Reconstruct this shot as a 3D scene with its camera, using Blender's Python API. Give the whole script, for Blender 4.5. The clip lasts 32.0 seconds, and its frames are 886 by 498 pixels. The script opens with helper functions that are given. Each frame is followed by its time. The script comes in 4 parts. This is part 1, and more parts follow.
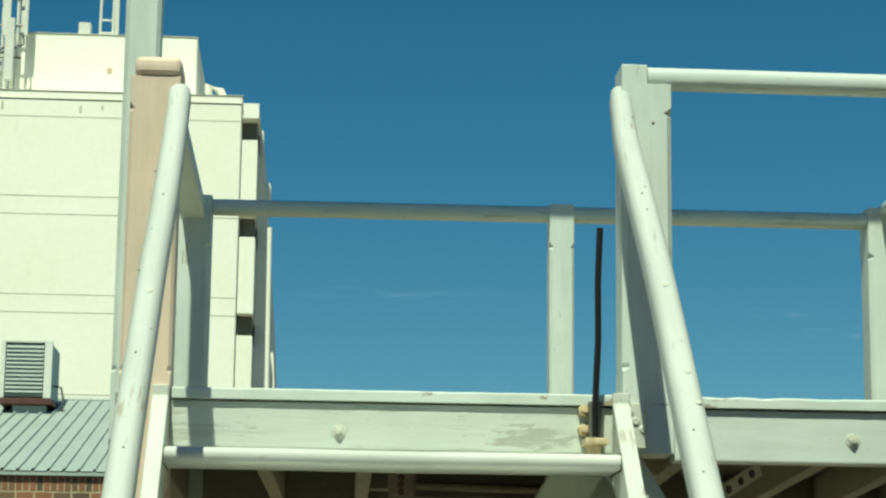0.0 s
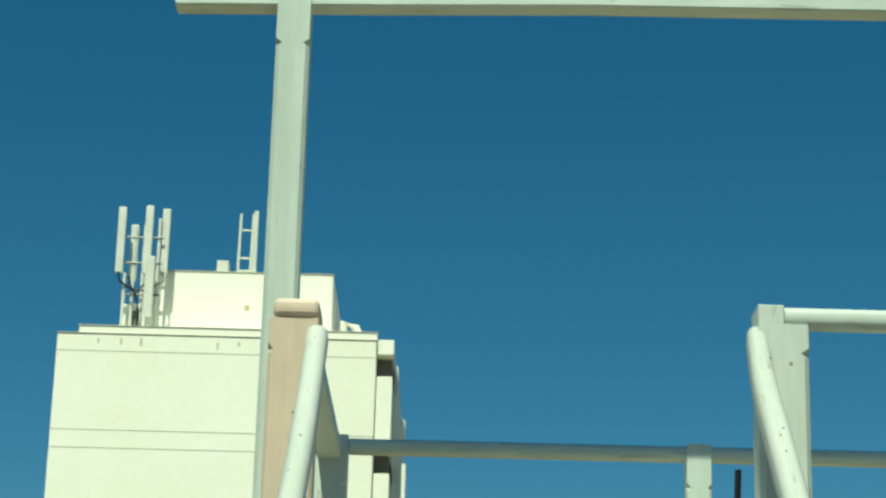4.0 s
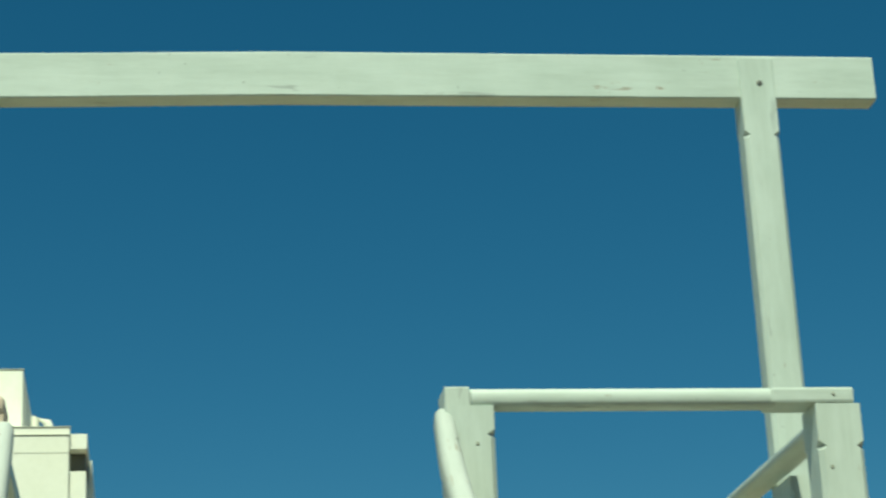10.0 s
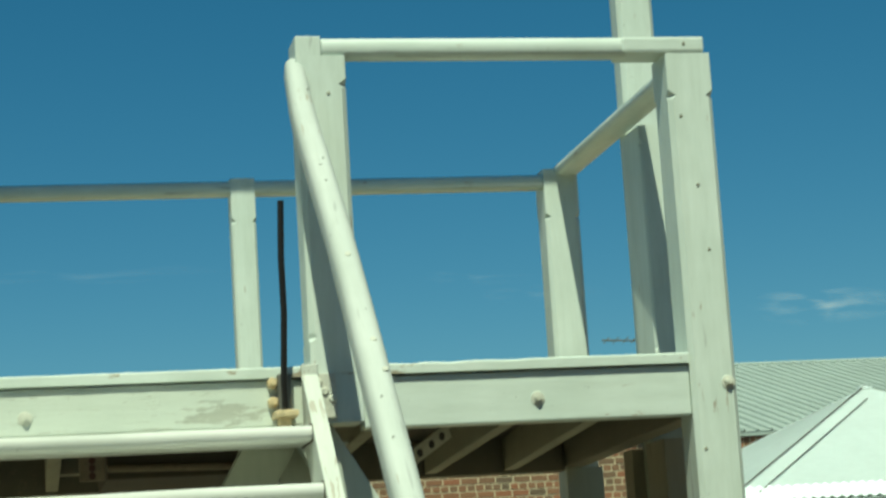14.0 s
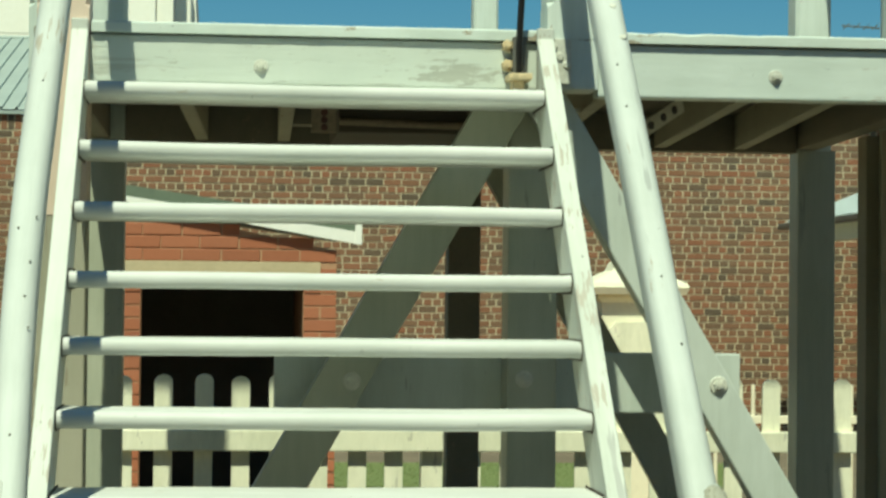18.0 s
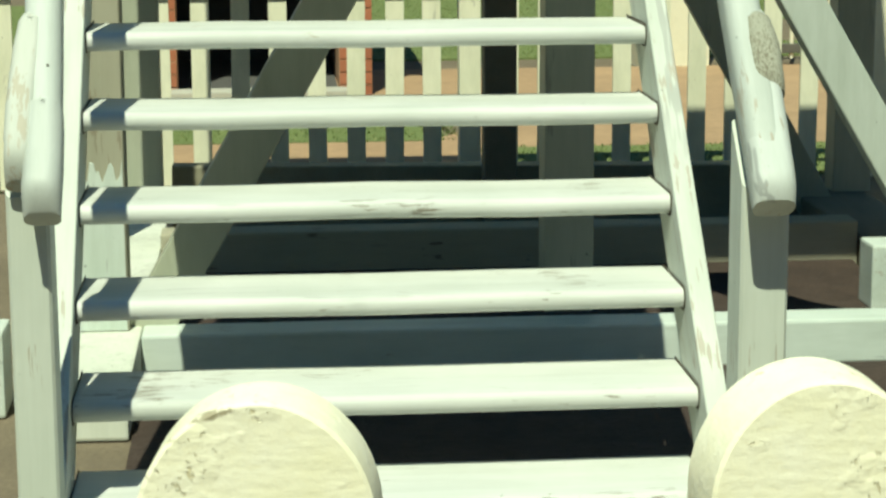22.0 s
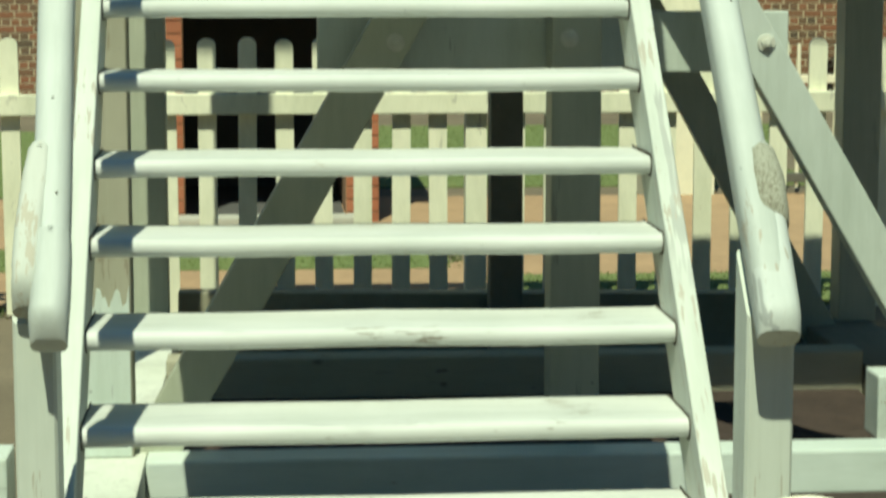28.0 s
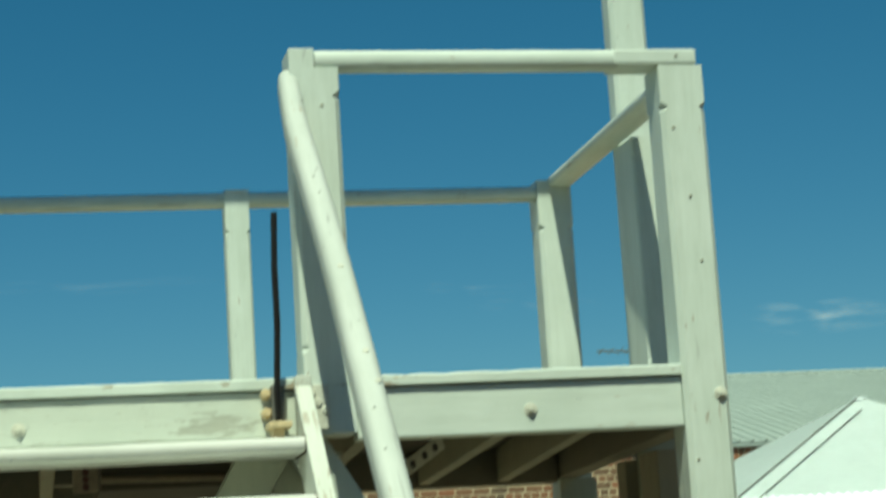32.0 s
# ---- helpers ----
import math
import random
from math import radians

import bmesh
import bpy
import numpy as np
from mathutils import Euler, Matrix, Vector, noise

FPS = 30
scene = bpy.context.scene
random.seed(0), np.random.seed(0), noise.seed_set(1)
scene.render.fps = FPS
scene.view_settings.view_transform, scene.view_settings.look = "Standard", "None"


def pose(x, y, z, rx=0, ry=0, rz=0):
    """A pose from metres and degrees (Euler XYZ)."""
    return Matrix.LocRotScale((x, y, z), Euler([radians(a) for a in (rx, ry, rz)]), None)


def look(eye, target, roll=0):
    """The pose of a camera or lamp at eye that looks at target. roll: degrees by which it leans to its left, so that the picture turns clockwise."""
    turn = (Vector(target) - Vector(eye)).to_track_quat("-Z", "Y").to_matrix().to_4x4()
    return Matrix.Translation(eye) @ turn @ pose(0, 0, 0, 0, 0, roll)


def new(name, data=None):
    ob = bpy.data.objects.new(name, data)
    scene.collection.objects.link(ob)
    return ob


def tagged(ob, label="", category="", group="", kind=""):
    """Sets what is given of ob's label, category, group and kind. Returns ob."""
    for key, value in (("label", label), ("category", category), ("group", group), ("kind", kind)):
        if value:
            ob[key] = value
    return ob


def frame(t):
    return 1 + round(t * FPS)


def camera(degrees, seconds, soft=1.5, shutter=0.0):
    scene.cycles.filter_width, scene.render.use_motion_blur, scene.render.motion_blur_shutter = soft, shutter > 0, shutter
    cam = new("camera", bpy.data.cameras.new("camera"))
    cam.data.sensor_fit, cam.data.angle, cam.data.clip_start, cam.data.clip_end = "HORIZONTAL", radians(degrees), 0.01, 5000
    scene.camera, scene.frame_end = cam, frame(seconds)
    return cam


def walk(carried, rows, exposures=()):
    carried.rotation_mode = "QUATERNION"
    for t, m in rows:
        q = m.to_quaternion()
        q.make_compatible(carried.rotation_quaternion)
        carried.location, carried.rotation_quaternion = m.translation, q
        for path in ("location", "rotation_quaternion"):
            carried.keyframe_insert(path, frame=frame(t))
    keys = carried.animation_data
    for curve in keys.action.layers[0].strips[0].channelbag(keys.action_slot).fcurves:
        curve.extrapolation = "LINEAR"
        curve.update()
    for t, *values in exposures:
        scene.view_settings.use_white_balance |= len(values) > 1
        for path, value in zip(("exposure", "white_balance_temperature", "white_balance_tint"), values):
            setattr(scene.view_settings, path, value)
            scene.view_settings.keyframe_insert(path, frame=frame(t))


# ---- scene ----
cam = camera(23.28, 32.0, soft=2.4, shutter=0.5)
PATH = [
    (0, (0.182, 0.033, 1.705), (0.616, 6.892, 3.036), 0.66),
    (0.5, (0.182, 0.035, 1.705), (0.613, 6.893, 3.044), 0.64),
    (1, (0.182, 0.036, 1.705), (0.616, 6.891, 3.053), 0.66),
    (1.5, (0.183, 0.045, 1.708), (0.615, 6.892, 3.099), 0.77),
    (2, (0.183, 0.038, 1.711), (0.601, 6.855, 3.244), 0.60),
    (2.5, (0.180, 0.036, 1.713), (0.526, 6.809, 3.445), 0.69),
    (3, (0.180, 0.031, 1.713), (0.477, 6.793, 3.501), 0.67),
    (3.5, (0.176, 0.029, 1.717), (0.306, 6.754, 3.656), 1.27),
    (4, (0.176, 0.023, 1.719), (0.155, 6.711, 3.785), 1.55),
    (4.5, (0.170, 0.020, 1.718), (0.100, 6.689, 3.845), 1.71),
    (6.5, (0.168, 0.008, 1.723), (0.113, 6.621, 4.018), 1.39),
    (7, (0.168, 0.002, 1.721), (0.169, 6.614, 4.021), 1.17),
    (7.5, (0.171, 0.000, 1.720), (0.278, 6.611, 4.021), 0.98),
    (8, (0.172, 0.004, 1.722), (0.300, 6.615, 4.020), 0.87),
    (8.5, (0.174, -0.006, 1.714), (0.445, 6.586, 4.054), 0.97),
    (9, (0.179, -0.017, 1.714), (0.598, 6.554, 4.092), 0.16),
    (9.5, (0.185, -0.021, 1.712), (0.879, 6.531, 4.077), -1.27),
    (10, (0.196, -0.026, 1.707), (1.164, 6.505, 4.032), -2.58),
    (10.5, (0.191, -0.028, 1.699), (1.399, 6.481, 3.974), -3.15),
    (11, (0.191, -0.030, 1.699), (1.721, 6.438, 3.896), -4.89),
    (11.5, (0.183, -0.031, 1.698), (1.857, 6.431, 3.804), -5.84),
    (12, (0.188, -0.028, 1.695), (1.901, 6.457, 3.700), -5.64),
    (12.5, (0.189, -0.015, 1.694), (1.897, 6.541, 3.457), -5.32),
    (13, (0.192, -0.006, 1.691), (1.861, 6.596, 3.308), -4.78),
    (13.5, (0.197, 0.003, 1.694), (1.748, 6.680, 3.115), -4.19),
    (14, (0.189, 0.016, 1.703), (1.636, 6.756, 2.919), -3.59),
    (14.5, (0.196, 0.026, 1.693), (1.548, 6.814, 2.740), -2.96),
    (16.5, (0.200, 0.059, 1.699), (1.177, 6.968, 2.260), -0.70),
    (17, (0.193, 0.057, 1.700), (1.092, 6.984, 2.169), -0.37),
    (17.5, (0.192, 0.066, 1.697), (0.979, 7.014, 2.025), 0.26),
    (18, (0.186, 0.067, 1.694), (0.888, 7.030, 1.866), 0.58),
    (18.5, (0.180, 0.068, 1.688), (0.814, 7.040, 1.665), 0.41),
    (19, (0.188, 0.089, 1.697), (0.782, 7.058, 1.421), 0.15),
    (19.5, (0.184, 0.094, 1.682), (0.766, 7.058, 1.273), 0.24),
    (20, (0.186, 0.100, 1.674), (0.755, 7.044, 1.009), 0.17),
    (20.5, (0.183, 0.110, 1.680), (0.749, 7.031, 0.794), 0.05),
    (21, (0.186, 0.118, 1.678), (0.754, 7.019, 0.651), -0.08),
    (21.5, (0.184, 0.123, 1.680), (0.758, 6.996, 0.478), -0.20),
    (22, (0.186, 0.126, 1.675), (0.762, 6.975, 0.352), -0.27),
    (22.5, (0.186, 0.130, 1.669), (0.767, 6.946, 0.187), -0.31),
    (23, (0.187, 0.133, 1.667), (0.773, 6.935, 0.123), -0.33),
    (23.5, (0.187, 0.133, 1.667), (0.775, 6.936, 0.125), -0.35),
    (24, (0.186, 0.133, 1.668), (0.775, 6.943, 0.155), -0.19),
    (24.5, (0.186, 0.132, 1.668), (0.769, 6.944, 0.167), -0.26),
    (26.5, (0.187, 0.133, 1.667), (0.773, 6.935, 0.119), -0.36),
    (27, (0.186, 0.128, 1.671), (0.764, 6.961, 0.267), -0.27),
    (27.5, (0.186, 0.119, 1.675), (0.756, 6.998, 0.513), -0.17),
    (28, (0.185, 0.114, 1.682), (0.749, 7.031, 0.764), 0.01),
    (28.5, (0.184, 0.090, 1.688), (0.757, 7.044, 1.133), 0.14),
    (29, (0.181, 0.079, 1.687), (0.783, 7.049, 1.452), 0.20),
    (29.5, (0.178, 0.066, 1.699), (0.874, 7.030, 1.835), 0.57),
    (30, (0.185, 0.059, 1.703), (1.030, 6.997, 2.094), 0.05),
    (30.5, (0.191, 0.047, 1.705), (1.188, 6.952, 2.272), -0.77),
    (31, (0.197, 0.033, 1.703), (1.354, 6.896, 2.444), -1.75),
    (31.5, (0.200, 0.019, 1.709), (1.497, 6.834, 2.640), -2.60),
    (32, (0.194, -0.001, 1.703), (1.656, 6.730, 2.952), -3.61),
]
walk(cam, [(t, look(eye, target, roll)) for t, eye, target, roll in PATH],
     exposures=[(0, 0.2, 7000, -17), (2, 0.2, 7000, -18), (8, 0.16, 7000, -20), (14.5, 0.18, 7000, -19), (17, 0.17, 7000, -16), (19, 0.2, 7000, -16), (22, 0.23, 7000, -14), (24.5, 0.23, 7000, -14), (27, 0.19, 7000, -16), (29, 0.16, 7000, -17), (32, 0.16, 7000, -19)])

# ---- light ----
SUN = Vector((0.278, 1.0, -1.755)).normalized()      # the way the sunlight travels
world = bpy.data.worlds.new("world")
scene.world = world
world.use_nodes = True
wn = world.node_tree.nodes
sky = wn.new("ShaderNodeTexSky")
sky.sky_type = "NISHITA"
sky.sun_disc = False
sky.sun_elevation = math.asin(-SUN.z)
sky.sun_rotation = math.atan2(-SUN.x, -SUN.y)
sky.altitude, sky.air_density, sky.dust_density, sky.ozone_density = 800.0, 0.95, 0.7, 5.0
deep = wn.new("ShaderNodeHueSaturation")
deep.inputs["Hue"].default_value = 0.492
deep.inputs["Saturation"].default_value, deep.inputs["Value"].default_value = 1.28, 0.84
world.node_tree.links.new(sky.outputs[0], deep.inputs["Color"])
world.node_tree.links.new(deep.outputs[0], wn["Background"].inputs[0])
wn["Background"].inputs[1].default_value = 0.079
sun = new("sun", bpy.data.lights.new("sun", "SUN"))
sun.data.energy, sun.data.angle, sun.data.color = 4.7, radians(0.53), (1.0, 0.95, 0.86)
sun.matrix_world = look((-12, -40, 76), Vector((-12, -40, 76)) + SUN)


# ---- materials ----
def material(name, rough=0.6, metal=0.0):
    m = bpy.data.materials.new(name)
    m.use_nodes = True
    t = m.node_tree
    b = t.nodes["Principled BSDF"]
    b.inputs["Roughness"].default_value, b.inputs["Metallic"].default_value = rough, metal
    return m, t, b


def node(t, kind, **settings):
    n = t.nodes.new(kind)
    for key, value in settings.items():
        n.inputs[key.replace("_", " ")].default_value = value
    return n


def coords(t, scale, tilt=0.0):
    tc, mp, oi = t.nodes.new("ShaderNodeTexCoord"), t.nodes.new("ShaderNodeMapping"), t.nodes.new("ShaderNodeObjectInfo")
    mp.inputs["Scale"].default_value = scale
    vm = t.nodes.new("ShaderNodeVectorMath")
    vm.operation = "SCALE"
    vm.inputs[0].default_value = (3.1, 5.7, 4.3)
    t.links.new(oi.outputs["Random"], vm.inputs["Scale"])
    turn = t.nodes.new("ShaderNodeMapping")
    turn.inputs["Rotation"].default_value = (tilt, 0, 0)
    t.links.new(tc.outputs["Object"], turn.inputs[0])
    t.links.new(turn.outputs[0], mp.inputs[0])
    t.links.new(vm.outputs[0], mp.inputs[1])
    return mp.outputs[0]


def ramp(t, source, stops):
    r = t.nodes.new("ShaderNodeValToRGB")
    e = r.color_ramp.elements
    while len(e) < len(stops):
        e.new(0.5)
    for el, (at, col) in zip(e, stops):
        el.position, el.color = at, (*col, 1) if len(col) == 3 else col
    t.links.new(source, r.inputs[0])
    return r.outputs[0]


def mix(t, fac, a, b, kind="MIX"):
    n = t.nodes.new("ShaderNodeMix")
    n.data_type, n.blend_type = "RGBA", kind
    for sock, v in ((n.inputs[0], fac), (n.inputs[6], a), (n.inputs[7], b)):
        if isinstance(v, (int, float)):
            sock.default_value = v
        elif isinstance(v, tuple):
            sock.default_value = (*v, 1)
        else:
            t.links.new(v, sock)
    return n.outputs[2]


def noise_fac(t, vec, scale, detail=4.0, rough=0.6):
    n = node(t, "ShaderNodeTexNoise", Scale=scale, Detail=detail, Roughness=rough)
    t.links.new(vec, n.inputs["Vector"])
    return n.outputs["Fac"]


def bump(t, b, fac, strength, distance):
    n = node(t, "ShaderNodeBump", Strength=strength, Distance=distance)
    t.links.new(fac, n.inputs["Height"])
    t.links.new(n.outputs[0], b.inputs["Normal"])


def paint(name, base, grain, wear=0.66, bare=(0.30, 0.28, 0.23), rough=0.45, chip=64.0, tilt=0.0):
    """Old paint on timber: dirt in large patches, flaking along the grain, hair cracks."""
    m, t, b = material(name, rough)
    v, g = coords(t, (1, 1, 1)), coords(t, grain, tilt)
    big, fine = noise_fac(t, v, 2.2, 5), noise_fac(t, g, 30.0, 6, 0.7)
    dark = tuple(c * k for c, k in zip(base, (0.86, 0.88, 0.86)))
    col = mix(t, ramp(t, big, [(0.35, (0, 0, 0)), (0.7, (1, 1, 1))]), dark, base)
    streak = ramp(t, noise_fac(t, g, 5.0, 6, 0.65), [(0.38, (0.87, 0.88, 0.86)), (0.52, (1, 1, 1))])
    col = mix(t, 0.8, col, streak, "MULTIPLY")
    col = mix(t, 0.22, col, ramp(t, fine, [(0.3, (0.6, 0.6, 0.56)), (0.6, (1, 1, 1))]), "MULTIPLY")
    hair = ramp(t, noise_fac(t, g, 16.0, 3, 0.75), [(0.33, (1, 1, 1)), (0.36, (0, 0, 0))])
    patch = ramp(t, noise_fac(t, v, 1.7, 3), [(0.46, (0, 0, 0)), (0.60, (1, 1, 1))])
    crack = mix(t, 1.0, hair, patch, "MULTIPLY")
    col = mix(t, crack, col, tuple(c * 0.62 for c in base))
    chips = mix(t, 0.45, noise_fac(t, g, chip, 5, 0.65), noise_fac(t, v, 3.5, 3))
    edge = 0.58 + (wear - 0.57) * 0.6
    flake = ramp(t, chips, [(edge, (0, 0, 0)), (edge + 0.012, (1, 1, 1))])
    col = mix(t, flake, col, mix(t, fine, bare, tuple(c * 1.5 for c in bare)))
    specks = ramp(t, noise_fac(t, v, 46.0, 2, 0.5), [(0.735, (0, 0, 0)), (0.76, (1, 1, 1))])
    col = mix(t, mix(t, 1.0, specks, patch, "MULTIPLY"), col, tuple(c * 0.4 for c in base))
    t.links.new(col, b.inputs["Base Color"])
    height = mix(t, 0.35, fine, mix(t, 0.8, noise_fac(t, v, 9.0, 4), flake, "SUBTRACT"))
    bump(t, b, height, 0.25, 0.006)
    return m


WHITE = (0.655, 0.725, 0.675)
paint_x = paint("white_paint_along", WHITE, (0.12, 1, 1))
paint_y = paint("white_paint_deep", WHITE, (1, 0.12, 1))
paint_z = paint("white_paint_upright", WHITE, (1, 1, 0.12))
paint_tread = paint("tread_paint", (0.66, 0.675, 0.645), (0.10, 1, 1), 0.68, (0.30, 0.27, 0.21), 0.62, 120.0)
paint_rail = paint("rail_paint", (0.555, 0.59, 0.56), (1, 1, 0.12), 0.64, (0.30, 0.28, 0.23), 0.58, 90.0, 0.765)
paint_stringer = paint("stringer_paint", (0.62, 0.65, 0.595), (1, 1, 0.10), 0.555, (0.33, 0.31, 0.26), 0.6, 70.0, 0.765)
paint_old = paint("peeling_paint", (0.72, 0.74, 0.66), (1, 1, 0.12), 0.520, (0.42, 0.43, 0.38), 0.6, 40.0)
paint_edge = paint("worn_edge_paint", WHITE, (0.3, 1, 1), 0.545, (0.27, 0.24, 0.18), 0.6, 36.0)
paint_pink = paint("pink_undercoat", (0.73, 0.59, 0.48), (1, 1, 0.15), 0.70, (0.45, 0.36, 0.30), 0.65)
paint_bare = paint("bare_post_timber", (0.39, 0.375, 0.29), (1, 1, 0.08), 0.56, (0.20, 0.18, 0.13), 0.75, 70.0)
# Under-deck tones: the shade below the deck is mixed into these colours.
paint_shade_grey = paint("shade_grey_paint", (0.46, 0.48, 0.38), (1, 1, 0.12), 0.70)
paint_shade_brown = paint("shade_brown_timber", (0.21, 0.19, 0.14), (1, 0.12, 1), 0.64, (0.2, 0.17, 0.12), 0.7)
paint_prop = paint("shaded_prop_timber", (0.36, 0.32, 0.23), (1, 1, 0.12), 0.64, (0.24, 0.2, 0.14), 0.7)
paint_cream = paint("cream_picket_paint", (0.90, 0.88, 0.69), (1, 1, 0.25), 0.72, (0.40, 0.34, 0.24), 0.6)
paint_newel = paint("newel_paint", (0.62, 0.66, 0.59), (1, 1, 0.05), 0.590, (0.34, 0.33, 0.27), 0.6, 90.0)
paint_worn = paint("worn_paint", (0.56, 0.58, 0.53), (1, 1, 0.2), 0.490, (0.34, 0.32, 0.26), 0.7, 60.0, 0.765)
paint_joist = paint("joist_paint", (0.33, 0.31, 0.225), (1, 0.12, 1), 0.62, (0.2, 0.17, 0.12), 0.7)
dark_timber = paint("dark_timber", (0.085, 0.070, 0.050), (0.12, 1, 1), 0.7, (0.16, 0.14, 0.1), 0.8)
paint_tread_worn = paint("worn_tread_paint", (0.67, 0.685, 0.655), (0.10, 1, 1), 0.61, (0.20, 0.185, 0.15), 0.62, 130.0)
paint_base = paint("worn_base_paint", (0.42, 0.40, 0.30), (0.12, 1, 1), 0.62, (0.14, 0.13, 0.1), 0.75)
# Lighter copy of the under-deck grey, for the brace and rail in sun.
paint_mid = paint("lit_brace_paint", (0.575, 0.625, 0.57), (1, 1, 0.12), 0.70)
# Deck tops are unseen; grey is set to reduce bounce onto rails and crossbeam.
paint_deck = paint("low_bounce_deck_paint", (0.33, 0.33, 0.28), (0.12, 1, 1), 0.60, (0.2, 0.18, 0.14), 0.8)
bare_wood = paint("bare_grey_wood", (0.38, 0.38, 0.31), (1, 1, 0.4), 0.50, (0.15, 0.14, 0.10), 0.8, 300.0, 0.765)


def plain(name, base, rough=0.6, metal=0.0, scale=6.0, vary=0.18, relief=0.1, depth=0.004, grain=(1, 1, 1)):
    m, t, b = material(name, rough, metal)
    v = coords(t, grain)
    f = mix(t, 0.4, noise_fac(t, v, scale, 6, 0.65), noise_fac(t, v, scale * 7, 3))
    t.links.new(ramp(t, f, [(0.25, tuple(c * (1 - vary) for c in base)), (0.75, tuple(min(1, c * (1 + vary)) for c in base))]), b.inputs["Base Color"])
    bump(t, b, f, relief, depth)
    return m


iron_black = plain("black_iron", (0.012, 0.011, 0.010), 0.45, 0.3, 20)
bolt_paint = plain("painted_steel", (0.55, 0.56, 0.48), 0.45, 0.0, 30, 0.3, 0.3)
rust = plain("rusty_steel", (0.56, 0.46, 0.28), 0.6, 0.2, 40, 0.5, 0.3)
rust_dark = plain("dark_rusty_steel", (0.24, 0.19, 0.13), 0.65, 0.1, 40, 0.4, 0.3)
# Soil colour taken darker to include the shade under stairs and deck.
soil = plain("shaded_soil", (0.046, 0.031, 0.024), 0.95, 0, 9, 0.5, 0.8, 0.03)


def render_material():
    """Cream render with rust-brown runs below the joints and cloudy repaired patches."""
    m, t, b = material("cream_render", 0.8)
    v, runs = coords(t, (1, 1, 1)), coords(t, (1.6, 1, 0.16))
    cloud = noise_fac(t, v, 0.35, 5, 0.6)
    col = mix(t, ramp(t, cloud, [(0.35, (0, 0, 0)), (0.65, (1, 1, 1))]), (0.86, 0.85, 0.735), (0.90, 0.89, 0.79))
    run = mix(t, 1.0, ramp(t, noise_fac(t, runs, 1.1, 6, 0.7), [(0.60, (0, 0, 0)), (0.74, (1, 1, 1))]), ramp(t, noise_fac(t, v, 0.5, 3), [(0.48, (0, 0, 0)), (0.62, (1, 1, 1))]), "MULTIPLY")
    col = mix(t, mix(t, 1.0, run, (0.55, 0.55, 0.55), "MULTIPLY"), col, (0.66, 0.60, 0.42))
    col = mix(t, 0.25, col, ramp(t, noise_fac(t, v, 5.0, 6, 0.7), [(0.3, (0.82, 0.82, 0.79)), (0.6, (1, 1, 1))]), "MULTIPLY")
    t.links.new(col, b.inputs["Base Color"])
    bump(t, b, cloud, 0.1, 0.02)
    return m


render_white = render_material()
stone_cream = plain("cream_stone", (0.76, 0.73, 0.56), 0.75, 0, 5, 0.08, 0.2)
joint_grey = plain("grey_joint", (0.52, 0.51, 0.43), 0.8, 0, 0.8, 0.25)
concrete_trim = plain("grey_trim", (0.42, 0.42, 0.36), 0.8, 0, 2)
metal_grey = plain("weathered_zinc", (0.34, 0.40, 0.37), 0.55, 0.0, 1.5, 0.15, 0.1, 0.004)
metal_pale = plain("pale_zinc", (0.76, 0.84, 0.84), 0.75, 0.0, 1.2, 0.06, 0.1, 0.004)
antenna_grey = plain("antenna_plastic", (0.66, 0.67, 0.60), 0.5, 0, 1)
steel_dark = plain("dark_steel", (0.16, 0.16, 0.14), 0.5, 0.5, 3)
# Near-black colour gives the doorway and the iron's holes their unlit depth.
dark_room = plain("unlit_interior", (0.08, 0.08, 0.078), 0.9)
mortar = plain("mortar", (0.50, 0.43, 0.29), 0.95, 0, 14, 0.2, 0.4)
shed_mortar = plain("reddish_mortar", (0.42, 0.25, 0.15), 0.95, 0, 14, 0.2, 0.4)
trim_white = plain("white_trim", (0.86, 0.87, 0.80), 0.5, 0, 8, 0.06, 0.1)
base_red = plain("dark_red_paint", (0.085, 0.030, 0.022), 0.6)
roof_green = plain("green_grey_roof", (0.13, 0.17, 0.12), 0.6, 0, 4, 0.2, 0.1)
lintel_mat = plain("sandstone_lintel", (0.50, 0.42, 0.27), 0.85, 0, 6, 0.15, 0.3)
# Dark tone holds the shade inside the tower's window slots.
slot_shade = plain("shaded_recess", (0.10, 0.09, 0.06), 0.4, 0, 1)
paving = plain("brick_paving", (0.36, 0.24, 0.14), 0.9, 0, 2.5, 0.25, 0.4, 0.01)

wall_brick = plain("plain_brick_wall", (0.26, 0.15, 0.09), 0.9, 0, 3.0, 0.3, 0.4, 0.01)


